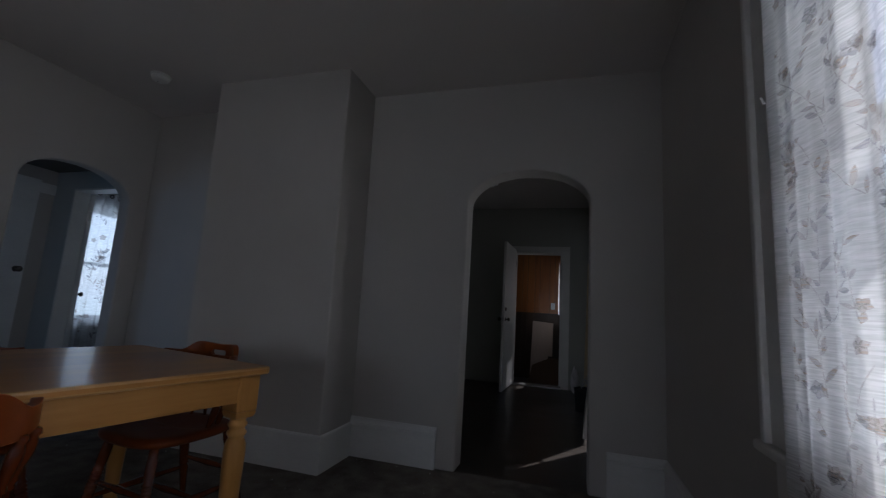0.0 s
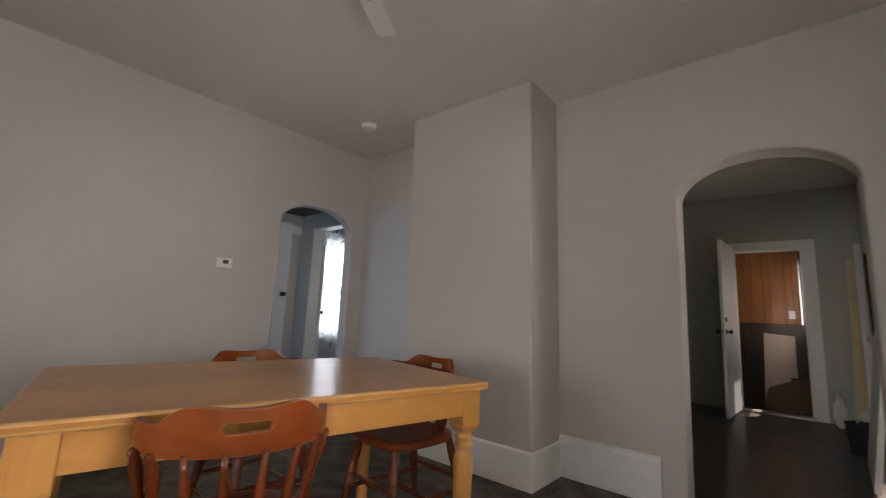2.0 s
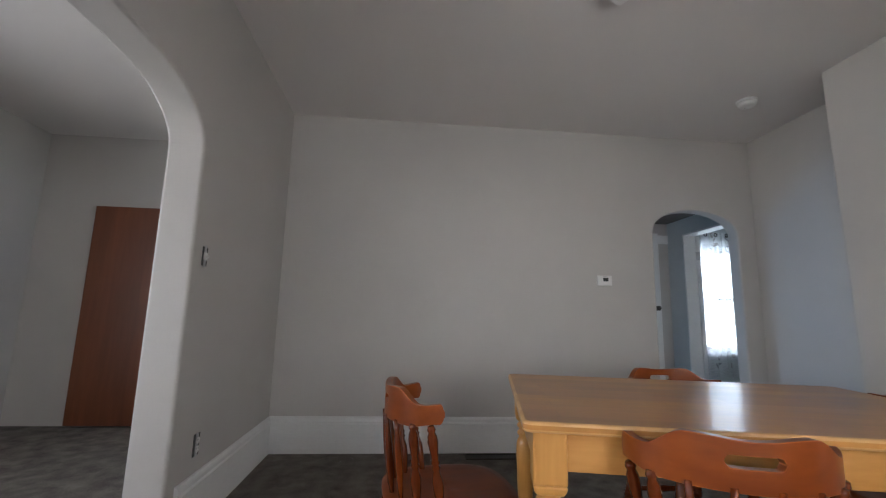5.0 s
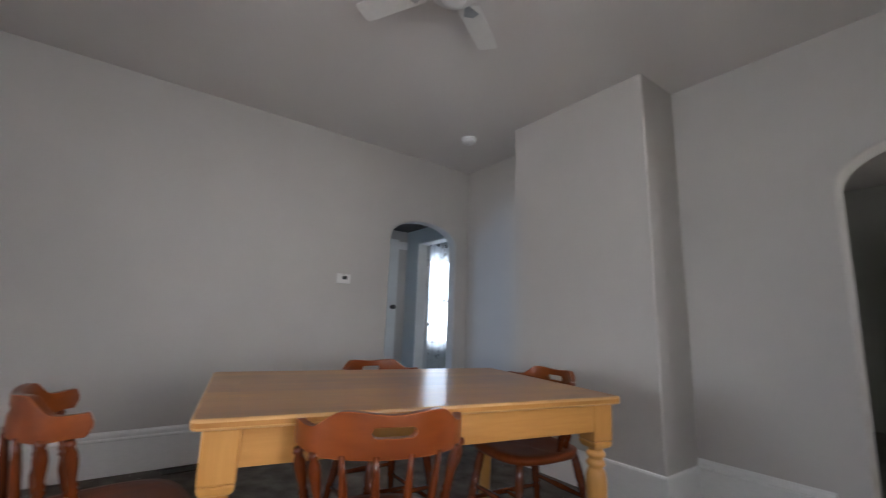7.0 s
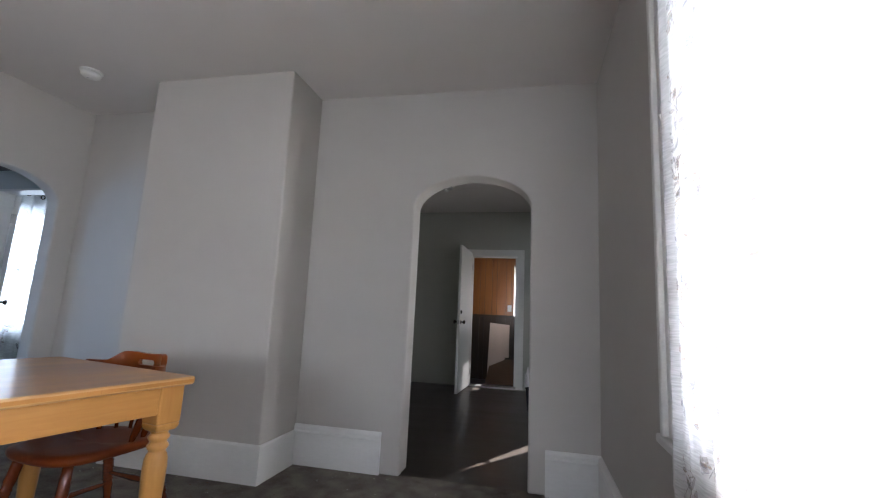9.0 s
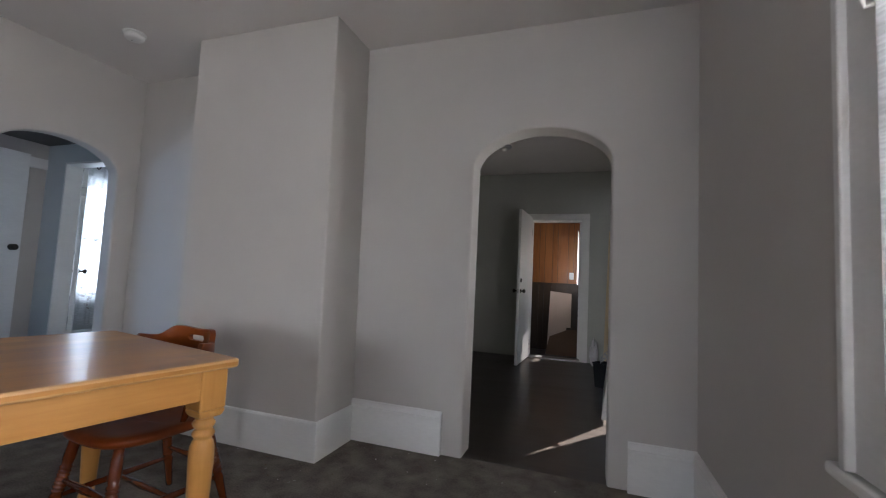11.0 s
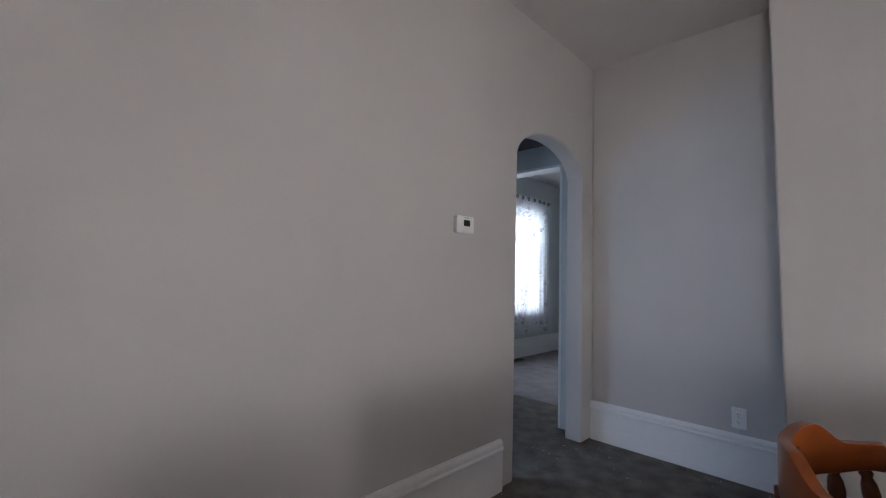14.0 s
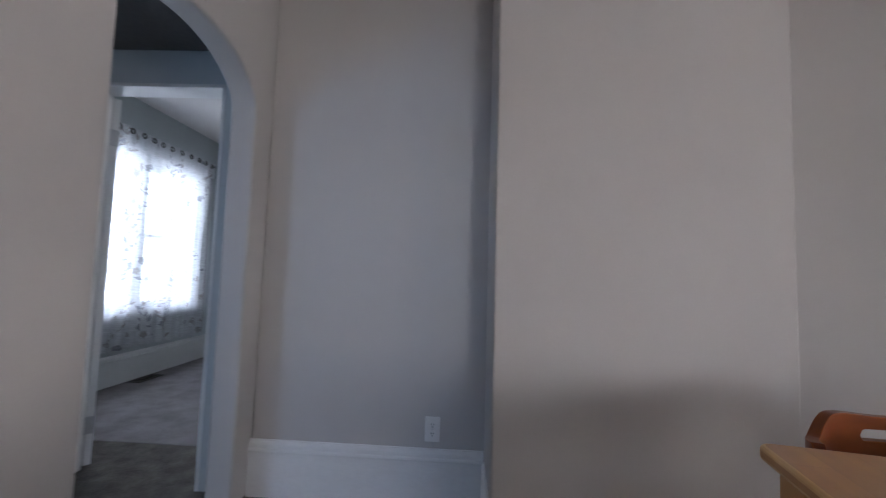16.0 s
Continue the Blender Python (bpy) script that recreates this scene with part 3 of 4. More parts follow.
# ---------- windows ----------
def sash_window(name, label, x, y0, y1, z0, z1, side):
    """A double-hung window in a wall of constant x; side is the way into the room."""
    w = structure(new(name), label, "window")
    def bar(nm, xa, xb, ya, yb, za, zb, mat=M_TRIM):
        return part(nm, boxes((x + side * xa, x + side * xb, ya, yb, za, zb)), mat, w, bevel=0.004)
    bar("jamb", -0.16, 0.0, y0, y0 + 0.025, z0, z1), bar("jamb", -0.16, 0.0, y1 - 0.025, y1, z0, z1)
    bar("head", -0.16, 0.0, y0 + 0.025, y1 - 0.025, z1 - 0.025, z1), bar("window_sill", -0.16, 0.0, y0 + 0.025, y1 - 0.025, z0, z0 + 0.025)
    mid = (z0 + z1) / 2
    for nm, xo, za, zb in (("lower_sash", -0.075, z0 + 0.026, mid + 0.02), ("upper_sash", -0.118, mid - 0.02, z1 - 0.026)):
        s = part(nm, boxes((x + side * xo, x + side * (xo + 0.035), y0 + 0.026, y0 + 0.07, za, zb), (x + side * xo, x + side * (xo + 0.035), y1 - 0.07, y1 - 0.026, za, zb),
                           (x + side * xo, x + side * (xo + 0.035), y0 + 0.07, y1 - 0.07, za, za + 0.045), (x + side * xo, x + side * (xo + 0.035), y0 + 0.07, y1 - 0.07, zb - 0.04, zb)), M_TRIM, w)
        g = part("pane", boxes((x + side * (xo + 0.015), x + side * (xo + 0.019), y0 + 0.071, y1 - 0.071, za + 0.046, zb - 0.041)), M_GLASS, s)
        g.visible_shadow = False
    return w


win = sash_window("window_1", "tall white double-hung window behind a sheer curtain", E_X, WY0, WY1, WZ0, WZ1, -1)
C0, C1 = WY1 + 0.012, WY1 + 0.155        # casing beside the opening
for nm, ya, yb in (("side_casing", C0 - 0.012, C1), ("side_casing", WY0 - 0.12, WY0 + 0.0)):
    c = part(nm, boxes((E_X - 0.022, E_X + 0.0, ya, yb, WZ0, WZ1 + 0.0)), M_TRIM, win, bevel=0.005)
    out = yb - 0.012 if nm == "side_casing" and ya > WY0 else ya + 0.012
    part("backband", boxes((E_X - 0.040, E_X - 0.0, out - 0.014, out + 0.014, WZ0, WZ1 + 0.13)), M_TRIM, c, bevel=0.006, segs=3)
part("head_casing", boxes((E_X - 0.026, E_X, WY0 - 0.10, WY1 + 0.11, WZ1, WZ1 + 0.125)), M_TRIM, win, bevel=0.005)
part("stool", boxes((E_X - 0.036, E_X, WY0 - 0.17, WY1 + 0.225, WZ0 - 0.036, WZ0 - 0.006)), M_TRIM, win, bevel=0.010, segs=3)
part("window_apron", boxes((E_X - 0.02, E_X, WY0 - 0.12, WY1 + 0.12, WZ0 - 0.13, WZ0 - 0.032)), M_TRIM, win, bevel=0.005)
part("curtain_hook", tube([(E_X - 0.022, WY1 + 0.03, 1.66), (E_X - 0.04, WY1 + 0.03, 1.655), (E_X - 0.045, WY1 + 0.03, 1.672)], 0.004), M_PLASTIC, win)
fw = structure(new("window_6"), "broad white front room window", "window")
for xa, xb in ((FW0, FW0 + 0.06), (2.82, 2.88), (FW1 - 0.06, FW1)):
    part("stile", boxes((xa, xb, -6.58, -6.54, 0.7, 2.2)), M_TRIM, fw, bevel=0.004)
for za, zb in ((0.7, 0.76), (2.14, 2.2)):
    part("rail", boxes((FW0 + 0.06, FW1 - 0.06, -6.58, -6.54, za, zb)), M_TRIM, fw, bevel=0.004)
for xa, xb in ((FW0 + 0.06, 2.82), (2.88, FW1 - 0.06)):
    part("pane", boxes((xa, xb, -6.562, -6.558, 0.76, 2.14)), M_GLASS, fw).visible_shadow = False
sash_window("window_5", "low white double-hung corner window", E_X, -3.99, -3.48, WZ0, 1.32, -1)
sash_window("window_7", "white double-hung side room window", -2.0, -2.9, -1.6, 0.7, 2.1, 1)
# unseen window, added to hold the kitchen fill lamp
sash_window("window_4", "small white kitchen window, unseen, added for extra light", K_E, 0.25, 0.75, 1.0, 2.0, -1)
win2 = sash_window("window_2", "white double-hung bedroom window, narrow light", B_W, BW[0][0], BW[0][1], 0.64, 2.06, 1)
win3 = sash_window("window_3", "white double-hung bedroom window, wide light", B_W, BW[1][0], BW[1][1], 0.64, 2.06, 1)
part("stool", boxes((B_W, B_W + 0.06, BW[0][0] - 0.12, BW[1][1] + 0.12, 0.605, 0.638)), M_TRIM, win3, bevel=0.008)
for ya, yb in ((BW[0][0] - 0.1, BW[0][0]), (BW[0][1], BW[1][0]), (BW[1][1], BW[1][1] + 0.1)):
    part("side_casing", boxes((B_W, B_W + 0.02, ya, yb, 0.64, 2.06)), M_TRIM, win3, bevel=0.004)
part("head_casing", boxes((B_W, B_W + 0.022, BW[0][0] - 0.1, BW[1][1] + 0.1, 2.06, 2.16)), M_TRIM, win3, bevel=0.004)


# ---------- curtains ----------
def curtain(name, label, x, side, y0, y1, z0, z1, folds, seed, sprigs, valance=0.0, deep=0.016, big=1.0, cloth=None, print_a=None, print_b=None):
    """A sheer panel on a rod, with soft folds and a printed trail of leaves and flowers."""
    rnd = random.Random(seed)
    ph = [rnd.uniform(0, 6.28) for _ in range(4)]
    def wave(y, z):
        s = (y - y0) / (y1 - y0) * folds * 2 * math.pi
        k = 0.55 + 0.45 * (z1 - z) / (z1 - z0)
        return x + side * (0.012 + deep * k * (math.sin(s + ph[0] + 0.5 * math.sin(z * 2.3 + ph[2])) + 0.45 * math.sin(2.3 * s + ph[1] + z * 1.1)))
    c = thing(name, label, "curtain")
    nu, nv = int(folds * 14), 44
    bm = bmesh.new()
    grid = [[bm.verts.new((wave(y0 + (y1 - y0) * i / nu, z0 + (z1 - z0) * j / nv), y0 + (y1 - y0) * i / nu,
                           z0 + (z1 - z0) * j / nv + (0.006 * math.sin(i * 0.4 + ph[3]) if j == 0 else 0))) for i in range(nu + 1)] for j in range(nv + 1)]
    for j in range(nv):
        for i in range(nu):
            bm.faces.new((grid[j][i], grid[j][i + 1], grid[j + 1][i + 1], grid[j + 1][i]))
    part("cloth", bm, cloth or M_SHEER, c, smooth=True)
    if valance:
        bm = bmesh.new()
        g2 = [[bm.verts.new((wave(y0 + (y1 - y0) * i / nu, z1) + side * (0.02 + 0.012 * math.sin(i * 0.55)), y0 + (y1 - y0) * i / nu,
                             z1 + 0.02 - valance * j / 6)) for i in range(nu + 1)] for j in range(7)]
        for j in range(6):
            for i in range(nu):
                bm.faces.new((g2[j][i], g2[j][i + 1], g2[j + 1][i + 1], g2[j + 1][i]))
        part("valance", bm, M_VALANCE, c, smooth=True)
        k = int((y1 - y0) / 0.125)
        for i in range(k):
            yc = y0 + (i + 0.5) * (y1 - y0) / k
            rim = [(wave(yc, z1) + side * 0.044, yc + 0.021 * math.cos(g), z1 - 0.022 + 0.021 * math.sin(g)) for g in [j * math.pi / 8 for j in range(17)]]
            part("grommet", tube(rim, 0.0065, 5), M_BRONZE, c)
    for ya in (y0, y1 - 0.03):
        hem = bmesh.new()
        va = [(hem.verts.new((wave(ya + 0.0, z0 + (z1 - z0) * j / nv) + side * 0.004, ya, z0 + (z1 - z0) * j / nv)),
               hem.verts.new((wave(ya + 0.03, z0 + (z1 - z0) * j / nv) + side * 0.004, ya + 0.03, z0 + (z1 - z0) * j / nv))) for j in range(nv + 1)]
        for p, q in zip(va, va[1:]):
            hem.faces.new((p[0], p[1], q[1], q[0]))
        part("side_hem", hem, M_SHEER, c)
    brown, grey = bmesh.new(), bmesh.new()
    def leaf(bm, y, z, ang, ln, wd):
        pts = []
        for t, k in ((0, 0), (0.25, 0.8), (0.5, 1), (0.75, 0.65), (1, 0), (0.75, -0.65), (0.5, -1), (0.25, -0.8)):
            a, b = t * ln, k * wd
            yy, zz = y + a * math.cos(ang) - b * math.sin(ang), z + a * math.sin(ang) + b * math.cos(ang)
            yy, zz = min(max(yy, y0), y1), min(max(zz, z0), z1)
            pts.append(bm.verts.new((wave(yy, zz) + side * (0.040 if valance and zz > z1 - valance else 0.0025), yy, zz)))
        bm.faces.new(pts)
    for _ in range(sprigs):
        y, z, a = rnd.uniform(y0, y1), rnd.uniform(z0, z1), rnd.uniform(0.7, 2.4)
        bm = brown if rnd.random() < 0.55 else grey
        if rnd.random() < 0.35:
            r = rnd.uniform(0.014, 0.024) * big
            for k in range(5):
                leaf(bm, y, z, a + k * 1.257, r, r * 0.42)
        else:
            for k in range(rnd.randint(4, 7)):
                yy, zz = y + 0.028 * big * k * math.cos(a), z + 0.028 * big * k * math.sin(a)
                leaf(bm, yy, zz, a, 0.03 * big, 0.0013 * big)
                if rnd.random() < 0.8:
                    leaf(bm, yy, zz, a + rnd.choice((-1, 1)) * rnd.uniform(0.5, 1.1), rnd.uniform(0.022, 0.05) * big, rnd.uniform(0.004, 0.008) * big)
    if not sprigs:
        part("curtain_rod", tube([(x + side * 0.012, y0 - 0.04, z1 - 0.02), (x + side * 0.012, y1 + 0.04, z1 - 0.02)], 0.008, 8), M_TRIM, c)
        return c
    tagged(part("leaf_print", brown, print_a or M_PRINT, c, "printed brown leaves and flowers"), kind="stuff")
    tagged(part("leaf_print", grey, print_b or M_PRINTB, c, "printed grey leaves"), kind="stuff")
    part("curtain_rod", tube([(x + side * 0.012, y0 - 0.04, z1 - 0.02), (x + side * 0.012, y1 + 0.04, z1 - 0.02)], 0.008, 8), M_TRIM, c)
    return c


curtain("curtain", "white sheer curtain with a brown leaf print over the window", E_X - 0.040, -1, WY0 - 0.10, WY1 - 0.052, 0.40, 2.33, 8, 3, 420, deep=0.009)
curtain("curtain", "white sheer bedroom curtain with a leaf print and valance", B_W + 0.075, 1, 1.24, 2.70, 0.32, 2.24, 9, 8, 110, 0.17, big=1.9, cloth=M_SHEERB, print_a=M_PRINTP, print_b=M_PRINTG)
curtain("curtain", "white sheer bedroom curtain panel with a leaf print", B_W + 0.08, 1, 0.62, 1.22, 0.32, 2.24, 4, 9, 40, 0.17, big=1.9, cloth=M_SHEERB, print_a=M_PRINTP, print_b=M_PRINTG)
curtain("curtain", "thin white curtain over the porch window", 3.56, -1, 4.25, 4.83, 1.10, 1.93, 5, 12, 0, deep=0.004, cloth=M_VALANCE)


# ---------- table ----------
def turned(name, profile, p, q, mat, parent, segs=16, label=""):
    return part(name, between(lathe(profile, segs), p, q), mat, parent, label, smooth=True)


def make_table(m):
    t = thing("dining_table", "honey oak dining table with turned legs", "table", m)
    L, W, H = 1.46, 0.975, 0.76
    part("tabletop", slab(rounded(L, W, 0.028, 5), 0.030, lambda u, v, w: (u, v, H - 0.030 + w)), (M_OAK, M_OAKW), t, bevel=0.009, segs=3, worn=True)
    ax, ay, at = L / 2 - 0.075, W / 2 - 0.075, 0.022
    for s in (-1, 1):
        part("apron", boxes((-ax + 0.045, ax - 0.045, s * (ay + 0.028) - at / 2, s * (ay + 0.028) + at / 2, 0.628, 0.7295)), M_OAKA, t, bevel=0.003)
        part("apron", boxes((s * (ax + 0.028) - at / 2, s * (ax + 0.028) + at / 2, -ay + 0.045, ay - 0.045, 0.628, 0.7295)), M_OAKY, t, bevel=0.003)
    prof = [(0.030, 0), (0.034, 0.02), (0.030, 0.05), (0.026, 0.07), (0.033, 0.10), (0.026, 0.13), (0.028, 0.17), (0.031, 0.30), (0.036, 0.52), (0.0395, 0.70),
            (0.0405, 0.77), (0.0385, 0.82), (0.033, 0.850), (0.0285, 0.862), (0.0285, 0.872), (0.034, 0.884), (0.0370, 0.897), (0.034, 0.910), (0.0285, 0.921), (0.0285, 0.932),
            (0.034, 0.943), (0.0370, 0.956), (0.034, 0.969), (0.0285, 0.979), (0.0295, 0.991), (0.0345, 1.0)]
    for sx in (-1, 1):
        for sy in (-1, 1):
            leg = part("leg", boxes((sx * ax - 0.046, sx * ax + 0.046, sy * ay - 0.046, sy * ay + 0.046, 0.590, 0.7296)), M_OAKZ, t, bevel=0.007, segs=3)
            sh = bmesh.new()
            rings = [[sh.verts.new((sx * ax + u * hw, sy * ay + v * hw, z)) for u, v in ((1, 1), (-1, 1), (-1, -1), (1, -1))]
                     for hw, z in ((0.0445, 0.591), (0.0450, 0.584), (0.0430, 0.576), (0.0400, 0.570), (0.0350, 0.563))]
            for p, q in zip(rings, rings[1:]):
                for k in range(4):
                    sh.faces.new((p[k], p[(k + 1) % 4], q[(k + 1) % 4], q[k]))
            sh.faces.new(rings[0]), sh.faces.new(rings[-1][::-1])
            part("shoulder", sh, M_OAKZ, leg, bevel=0.005)
            turned("turning", prof, (sx * ax, sy * ay, 0), (sx * ax, sy * ay, 0.564), M_OAKZ, leg, 20)
    return t


TABLE_TURN = math.degrees(math.atan2(1.430, 0.295))
make_table(pose(1.921, -1.930, 0, 0, 0, TABLE_TURN))


# ---------- chairs ----------
def crest():
    """The bent back rail: a wide horseshoe, high in the middle with a hand hole, low and rounded at its ends."""
    HWID, SAG = 0.235, 0.175
    n = 144
    bm = bmesh.new()
    def at(u):
        g = u * math.pi / 2 * 0.97
        return Vector((HWID * math.sin(g), -SAG * math.cos(g) + 0.0, 0)), Vector((SAG * math.sin(g), -HWID * math.cos(g), 0)).normalized()
    def sm(a, b, v):
        k = min(max((v - a) / (b - a), 0), 1)
        return k * k * (3 - 2 * k)
    rows = []
    for i in range(n + 1):
        u = -1 + 2 * i / n
        p, nrm = at(u)
        au = abs(u)
        zt = 0.789 - 0.004 * math.cos(au * 9) - 0.036 * sm(0.38, 0.68, au)
        zb = 0.680 + 0.014 * sm(0.55, 0.9, au)
        end = sm(0, 1, (au - 0.93) / 0.07)
        zm0 = (zt + zb) / 2
        e = math.sqrt(max(1 - end * end, 0.0)) if end > 0 else 1
        zt, zb = zm0 + (zt - zm0) * max(e, 0.25), zm0 + (zb - zm0) * max(e, 0.25)
        s = abs(p.x)
        h0, a0 = 0.0130, 0.045
        h = 0.0
        if s < a0:
            h = h0
        elif s < a0 + h0:
            h = h0 * math.sqrt(max(1 - ((s - a0) / h0) ** 2, 0))
        zm = 0.743 if au < 0.45 else zm0
        rows.append((p, nrm, [zb, zb + (zm - h - zb) * 0.5, zm - h], [zm + h, (zm + h + zt) / 2, zt]))
    def layer(off):
        lo = [[bm.verts.new(p + nr * off + Vector((0, 0, z))) for z in a] for p, nr, a, b in rows]
        hi = [[bm.verts.new(p + nr * off + Vector((0, 0, z))) for z in b] for p, nr, a, b in rows]
        for g in (lo, hi):
            for c, d in zip(g, g[1:]):
                for k in range(2):
                    bm.faces.new((c[k], d[k], d[k + 1], c[k + 1]))
    layer(0)
    bmesh.ops.remove_doubles(bm, verts=bm.verts, dist=0.0004)
    bmesh.ops.recalc_face_normals(bm, faces=bm.faces)
    geom = bm.faces[:] + bm.edges[:] + bm.verts[:]
    bmesh.ops.solidify(bm, geom=geom, thickness=0.024)
    return bm


def make_chair(m, label):
    c = thing("dining_chair", label, "chair", m, "chairs round the table")
    part("crest_rail", crest(), (M_MAPLE, M_MAPLEW), c, smooth=True, bevel=0.005, segs=3, worn=True)
    # saddle seat
    bm = bmesh.new()
    nr, ns = 7, 40
    def edge(g):
        cs, sn = math.cos(g), math.sin(g)
        rx, ry = 0.218, 0.232
        k = (abs(cs) ** 3.2 + abs(sn) ** 3.2) ** (-1 / 3.2)
        return rx * k * cs * (1.0 + 0.03 * sn), ry * k * sn
    top = [[None] * ns for _ in range(nr + 1)]
    for r in range(1, nr + 1):
        f = r / nr
        for s in range(ns):
            x, y = edge(2 * math.pi * s / ns)
            dip = -0.012 * (1 - f * f) * (1.2 if y < 0 else 0.8)
            drop = -0.008 if r == nr else 0
            top[r][s] = bm.verts.new((x * f, y * f + 0.062, 0.437 + dip + drop))
    mid = bm.verts.new((0, 0.062, 0.423))
    for s in range(ns):
        bm.faces.new((mid, top[1][s], top[1][(s + 1) % ns]))
        for r in range(1, nr):
            bm.faces.new((top[r][s], top[r + 1][s], top[r + 1][(s + 1) % ns], top[r][(s + 1) % ns]))
    low = []
    for z, f in ((0.412, 1.0), (0.400, 0.975)):
        low.append([bm.verts.new((edge(2 * math.pi * s / ns)[0] * f, edge(2 * math.pi * s / ns)[1] * f + 0.062, z)) for s in range(ns)])
    prev = top[nr]
    for ring in low:
        for s in range(ns):
            bm.faces.new((prev[s], ring[s], ring[(s + 1) % ns], prev[(s + 1) % ns]))
        prev = ring
    bm.faces.new(prev)
    part("seat", bm, M_SEAT, c, smooth=True)
    # legs, bamboo-turned, and stretchers
    legp = [(0.012, 0), (0.0145, 0.03), (0.0165, 0.20), (0.019, 0.30), (0.0225, 0.36), (0.018, 0.395)]
    for k in range(7):
        z = 0.405 + 0.036 * k
        legp += [(0.0175, z), (0.0225, z + 0.010), (0.0230, z + 0.018), (0.0225, z + 0.026)]
    legp += [(0.018, 0.662), (0.022, 0.72), (0.021, 0.86), (0.016, 1.0)]
    feet = {}
    for sx in (-1, 1):
        for fy, ty in ((-0.215, -0.125), (0.275, 0.215)):
            foot, head = Vector((sx * 0.205, fy, 0)), Vector((sx * 0.145, ty, 0.408))
            feet[sx, fy] = (foot, head)
            turned("leg", legp, foot, head, M_MAPLEZ, c, 14)
    strp = [(0.007, 0), (0.010, 0.1), (0.014, 0.42), (0.016, 0.5), (0.014, 0.58), (0.010, 0.9), (0.007, 1)]
    def on(k, f):
        return feet[k][0].lerp(feet[k][1], f)
    for sx in (-1, 1):
        turned("stretcher", strp, on((sx, -0.215), 0.36), on((sx, 0.275), 0.36), M_MAPLEZ, c, 10)
    turned("stretcher", strp, on((-1, -0.215), 0.36).lerp(on((-1, 0.275), 0.36), 0.5), on((1, -0.215), 0.36).lerp(on((1, 0.275), 0.36), 0.5), M_MAPLEZ, c, 10)
    turned("stretcher", strp, on((-1, 0.275), 0.52), on((1, 0.275), 0.52), M_MAPLEZ, c, 10)
    turned("stretcher", strp, on((-1, -0.215), 0.50), on((1, -0.215), 0.50), M_MAPLEZ, c, 10)
    # uprights under the rail
    post = [(0.009, 0), (0.012, 0.06), (0.017, 0.22), (0.018, 0.34), (0.012, 0.44), (0.010, 0.47), (0.015, 0.50), (0.010, 0.53), (0.0145, 0.56), (0.010, 0.60), (0.013, 0.68),
            (0.017, 0.80), (0.015, 0.88), (0.010, 0.93), (0.014, 0.96), (0.010, 1.0)]
    spin = [(0.0075, 0), (0.010, 0.2), (0.0135, 0.42), (0.0125, 0.6), (0.009, 0.85), (0.0075, 1)]
    for u in (-0.84, -0.62, -0.37, -0.125, 0.125, 0.37, 0.62, 0.84):
        g = u * math.pi / 2 * 0.97
        head = Vector((0.235 * math.sin(g), -0.175 * math.cos(g), 0.690)) + Vector((0.175 * math.sin(g), -0.235 * math.cos(g), 0)).normalized() * -0.0
        foot = Vector((0.180 * math.sin(g), 0.03 - 0.182 * math.cos(g) * 0.96 + (0.02 if abs(u) > 0.7 else 0), 0.428))
        turned("post" if abs(u) > 0.6 else "spindle", post if abs(u) > 0.6 else spin, foot, head, M_MAPLEZ, c, 12)
    return c


def chair_pose(back, facing):
    """The chair whose rail's middle stands over back, turned so that the sitter looks along facing."""
    f = Vector((*facing, 0)).normalized()
    p = Vector((*back, 0)) + f * 0.175
    return pose(p.x, p.y, 0, 0, 0, math.degrees(math.atan2(f.y, f.x)) - 90)


ch = make_chair(chair_pose((2.535, -2.325), (-0.955, 0.30)), "red-brown maple captain's chair pulled up to the table's long side")
for back, facing, lab in (((1.235, -1.735), (1.0, -0.03), "red-brown maple captain's chair on the hall side of the table"),
                          ((1.970, -0.972), (-0.12, -1.0), "red-brown maple captain's chair between table and chimney breast"),
                          ((1.815, -3.125), (-0.13, 1.0), "red-brown maple captain's chair pulled away from the table's end")):
    tagged(copy_thing(ch, chair_pose(back, facing)), lab)


# ---------- ceiling fan and smoke detector ----------
FAN = Vector((2.11, -1.875, 0))
fan = thing("ceiling_fan", "white flush ceiling fan at rest with broad blades", "ceiling fan", pose(FAN.x, FAN.y, CEIL))
part("canopy", lathe([(0.02, -0.004), (0.085, -0.004), (0.10, -0.02), (0.095, -0.045), (0.06, -0.05)][::-1], 28), M_FAN, fan, smooth=True)
part("motor_housing", lathe([(0.05, -0.16), (0.10, -0.155), (0.125, -0.13), (0.125, -0.075), (0.10, -0.052), (0.05, -0.048)], 32), M_FAN, fan, smooth=True)
part("switch_cap", lathe([(0.01, -0.205), (0.045, -0.20), (0.055, -0.185), (0.055, -0.162), (0.03, -0.158)], 24), M_FAN, fan, smooth=True)
for ang in (120, 207, 297, 30):
    turn = Matrix.Rotation(radians(ang), 4, "Z")
    b = slab(rounded(0.36, 0.118, 0.022, 4, 0.352, 0), 0.007, lambda u, v, w: (u, v, -0.086 + w + 0.12 * v))
    bmesh.ops.transform(b, matrix=turn, verts=b.verts)
    blade = part("blade", b, M_FAN, fan, bevel=0.002)
    b = slab([(0.11, -0.02), (0.17, -0.012), (0.23, -0.04), (0.25, 0.0), (0.23, 0.04), (0.17, 0.012), (0.11, 0.02)], 0.005, lambda u, v, w: (u, v, -0.094 + w + 0.12 * v))
    bmesh.ops.transform(b, matrix=turn, verts=b.verts)
    part("blade_iron", b, M_STEEL, blade)

